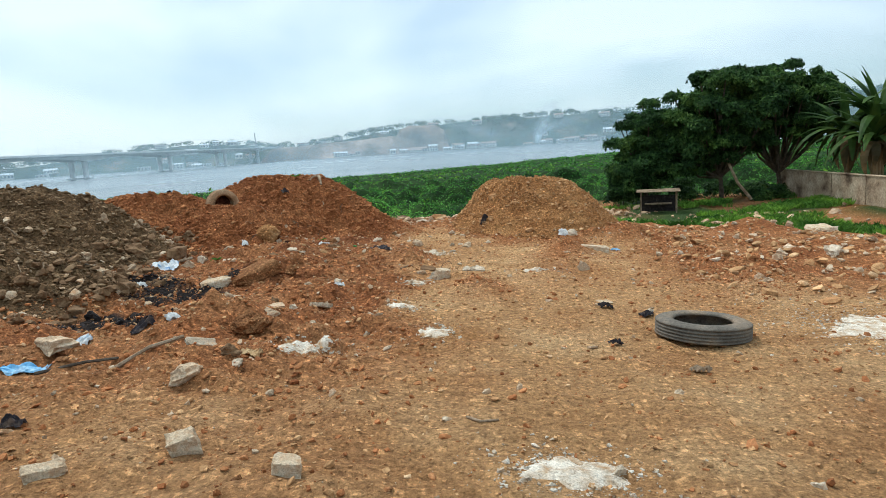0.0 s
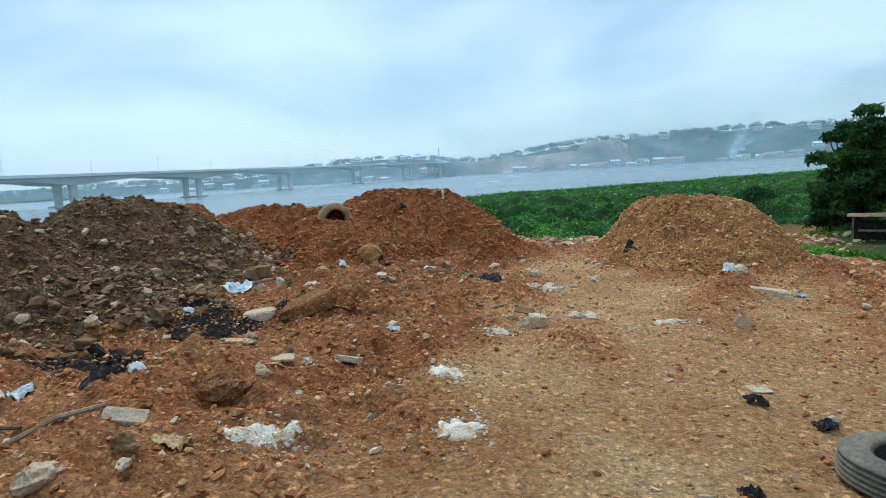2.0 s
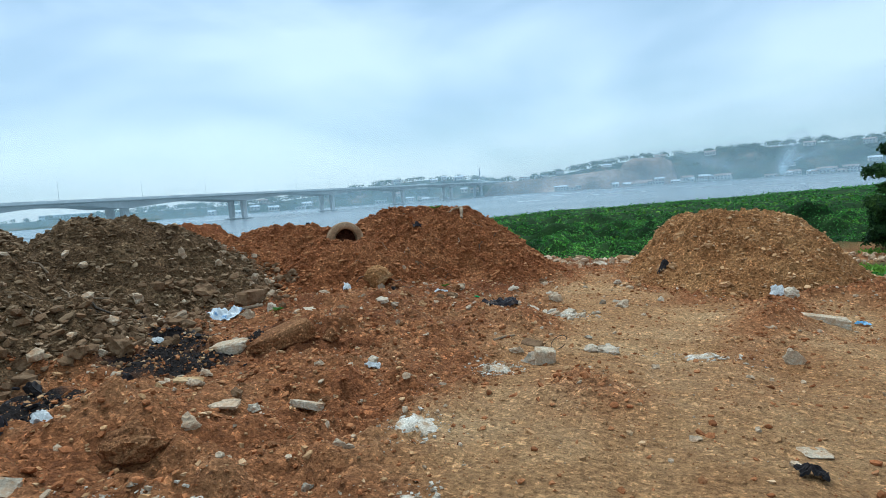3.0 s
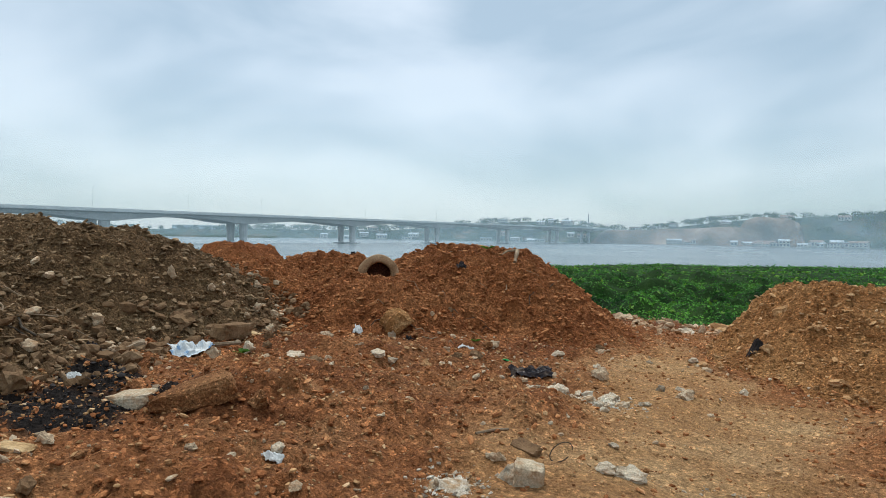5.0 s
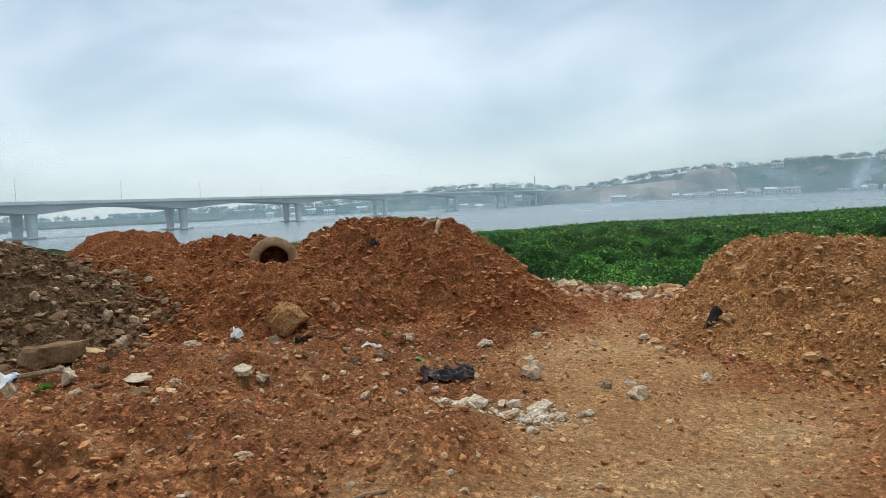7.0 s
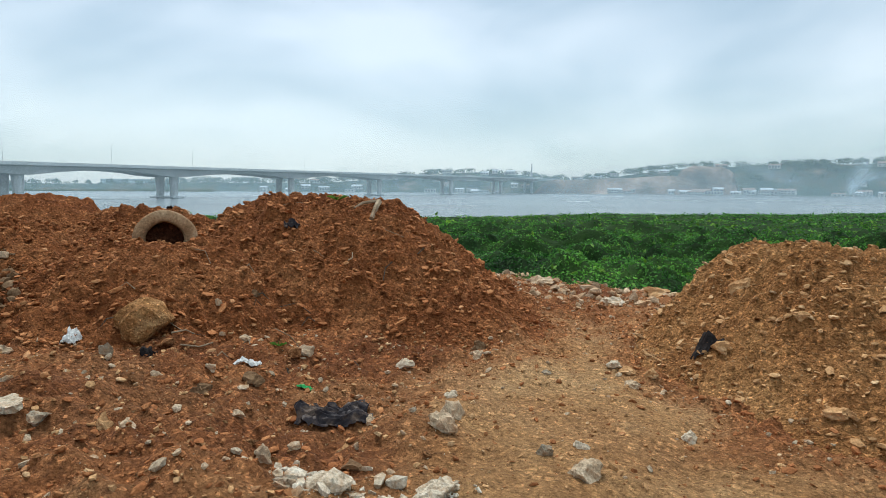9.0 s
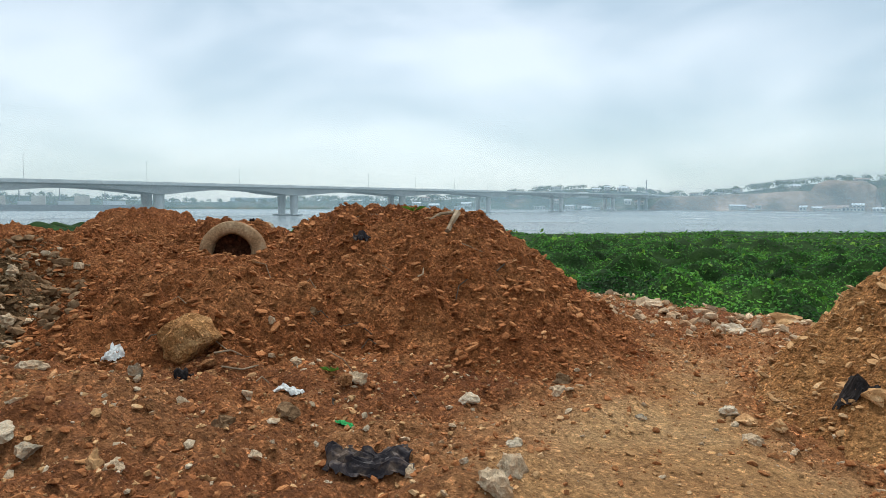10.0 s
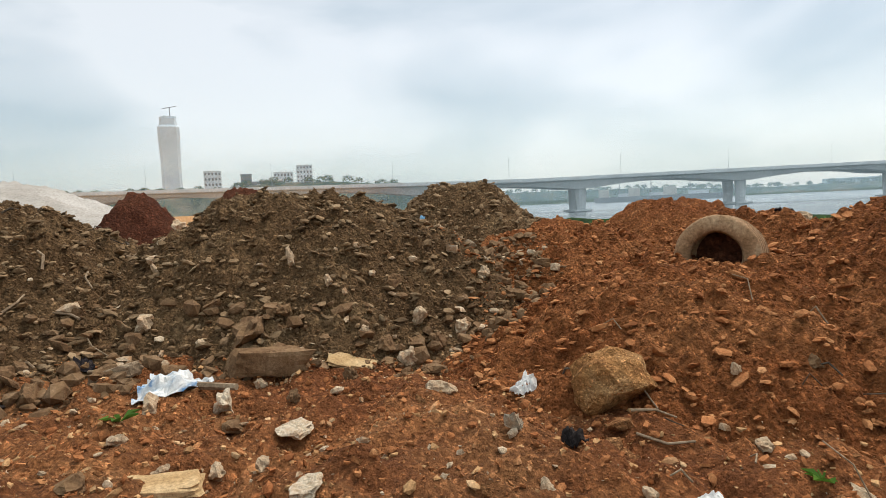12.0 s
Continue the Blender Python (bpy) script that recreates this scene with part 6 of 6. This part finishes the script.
stone(7.36, 12.35, (0.52, 0.37, 0.35), WHITE_STONE, "pale concrete lump in the rubble band", 712, -0.3)
stone(4.62, 11.16, (0.27, 0.20, 0.14), WHITE_STONE, "small white stone in the rubble band", 713, 0.3)
stone(2.64, 14.13, (0.32, 0.21, 0.26), WHITE_STONE, "white stone at the foot of the tan heap", 714, 0.3)
stone(4.77, 9.62, (0.33, 0.27, 0.17), PALE_STONE, "pale stone in the rubble band", 715, 0.3)
stone(10.4, 14.0, (0.6, 0.4, 0.35), PALE_STONE, "pale concrete lump in the rubble band", 790, 0.2)
stone(-7.7, 17.55, (0.42, 0.3, 0.3), PALE_STONE, "pale brown rock sitting on the earth ridge behind the tyre", 791, 0.4)
rock(-3.93, 13.55, (0.54, 0.50, 0.50), CRUST, "big rounded boulder crusted with orange-brown earth", 601, 0.4, 0.1, 0.40)

# broken slabs and blocks
chunk(-0.93, 3.23, (0.16, 0.14, 0.14), CONCRETE, "small cube of broken pale concrete on the dirt", 700, 0.15, (0.05, 0.1))
chunk(-1.64, 3.61, (0.17, 0.14, 0.16), CONCRETE, "small broken concrete block on the dirt", 701, 0.50, (0.2, -0.15))
chunk(-2.25, 3.26, (0.23, 0.11, 0.09), CONCRETE, "slim broken piece of pale concrete", 702, 0.90, (0.2, 0.2))
chunk(-4.93, 11.27, (0.56, 0.2, 0.2), BROWN_STONE, "long grey-brown stone kerb half buried in the heap", 703, 1.74, (0.05, 0.05), 0.1)
chunk(-5.24, 10.04, (0.39, 0.14, 0.12), WOOD, "short weathered timber offcut at the foot of the dark heap", 704, 1.30, (0.0, -0.25))
chunk(-5.26, 11.89, (0.43, 0.26, 0.04), CARDBOARD, "tan flat piece of board among the stones", 705, 1.80, (0.3, 0.2))
chunk(-3.23, 11.00, (0.41, 0.20, 0.05), CARDBOARD, "flat tan slab lying in the reddish dirt", 706, 1.80, (0.1, 0.1))
chunk(-2.86, 9.00, (0.71, 0.32, 0.21), EARTH_CLOD, "large tilted slab of broken masonry covered in red earth", 707, 0.62, (0.1, -0.32))
chunk(-3.36, 8.82, (0.40, 0.24, 0.14), CONCRETE, "pale broken concrete slab beside the scorched ground", 708, 0.30, (0.05, -0.1))
chunk(-0.17, 9.55, (0.21, 0.17, 0.20), CONCRETE, "pale green-grey concrete block beside the track", 709, 0.30, (0.1, 0.1))
chunk(-0.42, 10.10, (0.25, 0.13, 0.08), BROWN_STONE, "flat brown broken brick piece", 710, -0.30, (0.3, 0.1))
chunk(-2.06, 7.13, (0.23, 0.16, 0.03), PALE_STONE, "flat pale triangular slab piece in the dirt", 711, 0.50, (0.1, 0.1))
chunk(-2.87, 7.67, (0.24, 0.12, 0.03), CARDBOARD, "flat tan slab beside the scorched ground", 712, 0.30, (0.05, 0.05))
chunk(-1.62, 7.55, (0.27, 0.15, 0.06), CONCRETE, "thin pale stone slab propped on the dirt", 713, 0.35, (-0.25, 0.2))
chunk(-2.30, 5.59, (0.29, 0.17, 0.09), GREY_STONE, "dark greenish slab jutting from the rubble", 714, 0.80, (0.3, 0.3))
chunk(1.88, 7.97, (0.20, 0.16, 0.02), CONCRETE, "flat pale slab on the track", 715, 0.50, (0.1, 0.1))
chunk(2.88, 12.98, (0.58, 0.20, 0.14), CONCRETE, "pale broken kerb piece beside the berm", 716, -0.20, (0.0, 0.1))
chunk(8.9, 18.3, (1.1, 0.5, 0.2), CONCRETE, "pale concrete slab tipped at the edge of the yard", 730, -0.5, (0.0, 0.25))
chunk(10.6, 18.4, (0.8, 0.6, 0.3), CONCRETE, "pale concrete lump at the edge of the yard", 731, 0.3, (0.1, 0.1))

# litter
crumpled(-1.60, 13.16, (0.55, 0.31, 0.13), BLACK_PLASTIC, "crumpled black plastic bag lying on the dirt", 801, 0.5, "plastic_bag", "bag")
crumpled(-4.86, 10.59, (0.53, 0.42, 0.12), BLUE_PLASTIC, "crumpled white and blue plastic sack beside the dark heap", 802, 1.8, "plastic_sack", "sack")
crumpled(-3.70, 5.26, (0.38, 0.17, 0.07), SKY_PLASTIC, "torn light-blue plastic scrap on the dirt", 803, 0.3, "plastic_scrap", "plastic")
crumpled(-3.58, 5.91, (0.20, 0.16, 0.08), BLUE_PLASTIC, "small blue and white plastic bag on the dirt", 804, 0.6, "plastic_bag", "bag")
crumpled(-2.87, 6.33, (0.16, 0.10, 0.04), WHITE_PLASTIC, "small white plastic scrap on the dirt", 805, 0.2, "plastic_scrap", "plastic")
crumpled(-3.09, 6.13, (0.24, 0.14, 0.09), BLACK_PLASTIC, "black plastic lump beside the scorched ground", 822, 0.2, "plastic_scrap", "plastic")
crumpled(-1.58, 8.59, (0.15, 0.09, 0.05), WHITE_PLASTIC, "small white plastic bag on the dirt", 806, 0.2, "plastic_bag", "bag")
crumpled(-1.82, 5.45, (0.21, 0.17, 0.08), CARDBOARD, "curled piece of tan cardboard on the dirt", 807, 0.3, "cardboard_piece", "cardboard")
crumpled(-2.08, 13.50, (0.12, 0.08, 0.03), GREEN_PLASTIC, "small crushed green bottle scrap on the dirt", 808, 0.2, "plastic_scrap", "plastic")
crumpled(2.04, 5.22, (0.17, 0.11, 0.08), WOOD, "dry curled brown leaf litter on the track", 809, 0.2, "dry_leaf_litter", "leaf")
crumpled(1.50, 5.87, (0.13, 0.10, 0.07), BLACK_PLASTIC, "small black scrap on the track", 810, 0.4, "plastic_scrap", "plastic")
crumpled(2.17, 7.16, (0.16, 0.14, 0.08), BLACK_PLASTIC, "small black plastic lump beside the tyre", 811, 0.4, "plastic_scrap", "plastic")
crumpled(1.79, 7.48, (0.18, 0.11, 0.08), CHAR, "black tangled debris on the track", 812, 0.2, "burnt_scrap", "debris")
crumpled(0.83, 15.98, (0.28, 0.14, 0.08), CHAR, "black rag on the side of the tan heap", 813, 0.5, "rag", "rag")
crumpled(-3.43, 13.13, (0.14, 0.10, 0.10), CHAR, "black plastic scrap in the dirt", 814, 1.8, "plastic_scrap", "plastic")
crumpled(-4.30, 13.06, (0.18, 0.13, 0.08), WHITE_PLASTIC, "torn pale paper scrap in the red dirt", 818, 1.8, "paper_scrap", "paper")
crumpled(2.54, 14.64, (0.26, 0.16, 0.08), WHITE_PLASTIC, "white plastic lid on the berm", 815, 0.2, "plastic_scrap", "plastic")
crumpled(3.37, 13.30, (0.20, 0.12, 0.06), SKY_PLASTIC, "light-blue plastic scrap beside the berm", 816, 0.2, "plastic_scrap", "plastic")
crumpled(-5.41, 9.75, (0.16, 0.09, 0.10), BLACK_PLASTIC, "dark blue plastic scrap at the foot of the dark heap", 819, 1.8, "plastic_scrap", "plastic")
crumpled(-2.64, 7.17, (0.20, 0.12, 0.04), CARDBOARD, "faded pinkish rag lying in the dirt", 823, 0.2, "rag", "rag")
crumpled(-4.50, 9.00, (0.16, 0.09, 0.06), WHITE_PLASTIC, "white scrap beside the dark heap", 824, 0.2, "plastic_scrap", "plastic")
crumpled(-2.77, 13.61, (0.22, 0.14, 0.06), WHITE_PLASTIC, "pale green-grey plastic scrap in the dirt", 825, 0.2, "plastic_scrap", "plastic")
crumpled(-2.99, 4.06, (0.17, 0.10, 0.09), BLACK_PLASTIC, "small black scrap in the rubble", 826, 0.2, "plastic_scrap", "plastic")
crumpled(-4.11, 15.95, (0.18, 0.14, 0.09), BLACK_PLASTIC, "black plastic scrap hanging on the red heap", 828, 0.4, "plastic_scrap", "plastic")
crumpled(-15.6, 13.3, (0.17, 0.15, 0.04), SKY_PLASTIC, "blue plastic scrap on the far dark heap", 820, 0.2, "plastic_scrap", "plastic")


def stick(points, radius, mat, label, name="stick", category="stick"):
    pts = [(x, y, surface_at(x, y) + z) for x, y, z in points]
    ob = part(name, tube(bmesh.new(), pts, [radius * (1 - 0.4 * i / len(pts)) for i in range(len(pts))], 6), mat)
    return tagged(ob, label, category, "sticks and roots")


stick([(-3.45, 17.0, 0.05), (-3.4, 16.85, 0.06), (-3.33, 16.6, 0.03)], 0.045, WOOD, "pale bare root sticking out of the red heap", "root", "root")
stick([(-3.5, 17.0, 0.05), (-3.58, 16.8, 0.05), (-3.62, 16.65, 0.02)], 0.025, WOOD, "pale bare root sticking out of the red heap", "root", "root")
stick([(0.05, 4.1, 0.006), (0.14, 4.02, 0.012), (0.26, 4.04, 0.006)], 0.010, WOOD, "short crooked brown stick on the track")
stick([(-2.95, 5.3, 0.01), (-2.7, 5.45, 0.03), (-2.45, 5.6, 0.02)], 0.022, WOOD, "long pale strip of wood in the rubble")
stick([(-3.55, 5.15, 0.01), (-3.2, 5.3, 0.03), (-2.95, 5.38, 0.01)], 0.016, BARK, "dark crooked branch in the rubble")
stick([(-0.85, 10.1, 0.005), (-0.76, 10.25, 0.012), (-0.68, 10.36, 0.006)], 0.014, WOOD, "short weathered stick on the dirt")
stick([(-3.45, 13.5, 0.01), (-3.38, 13.65, 0.02), (-3.36, 13.8, 0.01)], 0.009, WOOD, "thin root beside the boulder", "root", "root")
stick([(-4.8, 10.7, 0.03), (-4.6, 11.1, 0.05)], 0.03, WOOD, "short stick beside the plastic sack")
rng = random.Random(77)
for k in range(80):
    cx, cy = (rng.uniform(-8.5, -5.2), rng.uniform(6.2, 9.8)) if k < 58 else (rng.uniform(-4.6, -2.2), rng.uniform(13.2, 16.8))
    a, long = rng.uniform(0, 6.28), rng.uniform(0.10, 0.34)
    stick([(cx, cy, 0.03), (cx + 0.5 * long * math.cos(a), cy + 0.5 * long * math.sin(a), 0.06), (cx + long * math.cos(a + 0.3), cy + long * math.sin(a + 0.3), 0.03)],
          rng.uniform(0.006, 0.016) if k < 58 else rng.uniform(0.004, 0.009), rng.choice((WOOD, BARK)), "thin broken twig in the earth of a heap", "twig", "twig")


def wire_loop(x, y):
    pts = [(x + 0.085 * math.cos(a), y + 0.04 * math.sin(a), surface_at(x, y) + 0.07 + 0.07 * math.sin(a + 0.5)) for a in (2 * math.pi * k / 18 for k in range(17))]
    tagged(part("wire_loop", tube(bmesh.new(), pts, [0.004] * len(pts), 6), BARK), "thin loop of dark wire standing in the dirt", "wire", "litter")


wire_loop(-0.12, 10.05)


def weed(x, y, seed, scale, label="small bright green weed growing in the dirt"):
    thing = tagged(new("weed"), label, "plant", "small weeds")
    thing.location = (x, y, surface_at(x, y))
    rr = random.Random(seed)
    for k in range(7):
        bm = bmesh.new()
        a, l = rr.uniform(0, 6.28), scale * rr.uniform(0.6, 1.2)
        d = Vector((math.cos(a), math.sin(a), 0))
        s = Vector((-d.y, d.x, 0)) * l * 0.22
        v = [bm.verts.new(p) for p in (Vector((0, 0, 0.0)), d * l * 0.5 + s + Vector((0, 0, l * 0.4)), d * l + Vector((0, 0, l * 0.35)), d * l * 0.5 - s + Vector((0, 0, l * 0.4)))]
        bm.faces.new(v)
        part("leaf", bm, LEAF_GRASS, thing)


weed(-4.02, 16.84, 1, 0.16)
weed(-2.95, 14.25, 2, 0.11)
weed(-4.0, 10.55, 3, 0.13)
weed(-4.8, 10.6, 4, 0.12)

xy = np.concatenate([np.c_[cx + np.random.RandomState(830 + k).normal(size=150) * a * 0.5, cy + np.random.RandomState(840 + k).normal(size=150) * b * 0.5] for k, (cx, cy, a, b) in enumerate(((-3.75, 8.45, 0.85, 0.6), (-4.05, 6.95, 0.65, 0.45), (-3.4, 8.95, 0.5, 0.35), (-4.4, 9.2, 0.5, 0.5)))])
scatter("charred_bits", xy, sizes(len(xy), 0.008, 0.04, 851, 4), CHAR, "charred black bits lying on the scorched ground", "charred debris", 852)
stick([(18.0, 38.6, 0.1), (17.3, 38.9, 1.2), (16.7, 39.1, 2.6)], 0.11, WOOD, "pale leaning dead trunk under the trees", "dead_trunk", "trunk")
crumpled(-7.55, 17.2, (0.30, 0.20, 0.09), BLACK_PLASTIC, "black plastic scrap on the earth ridge", 821, 0.5, "plastic_scrap", "plastic")
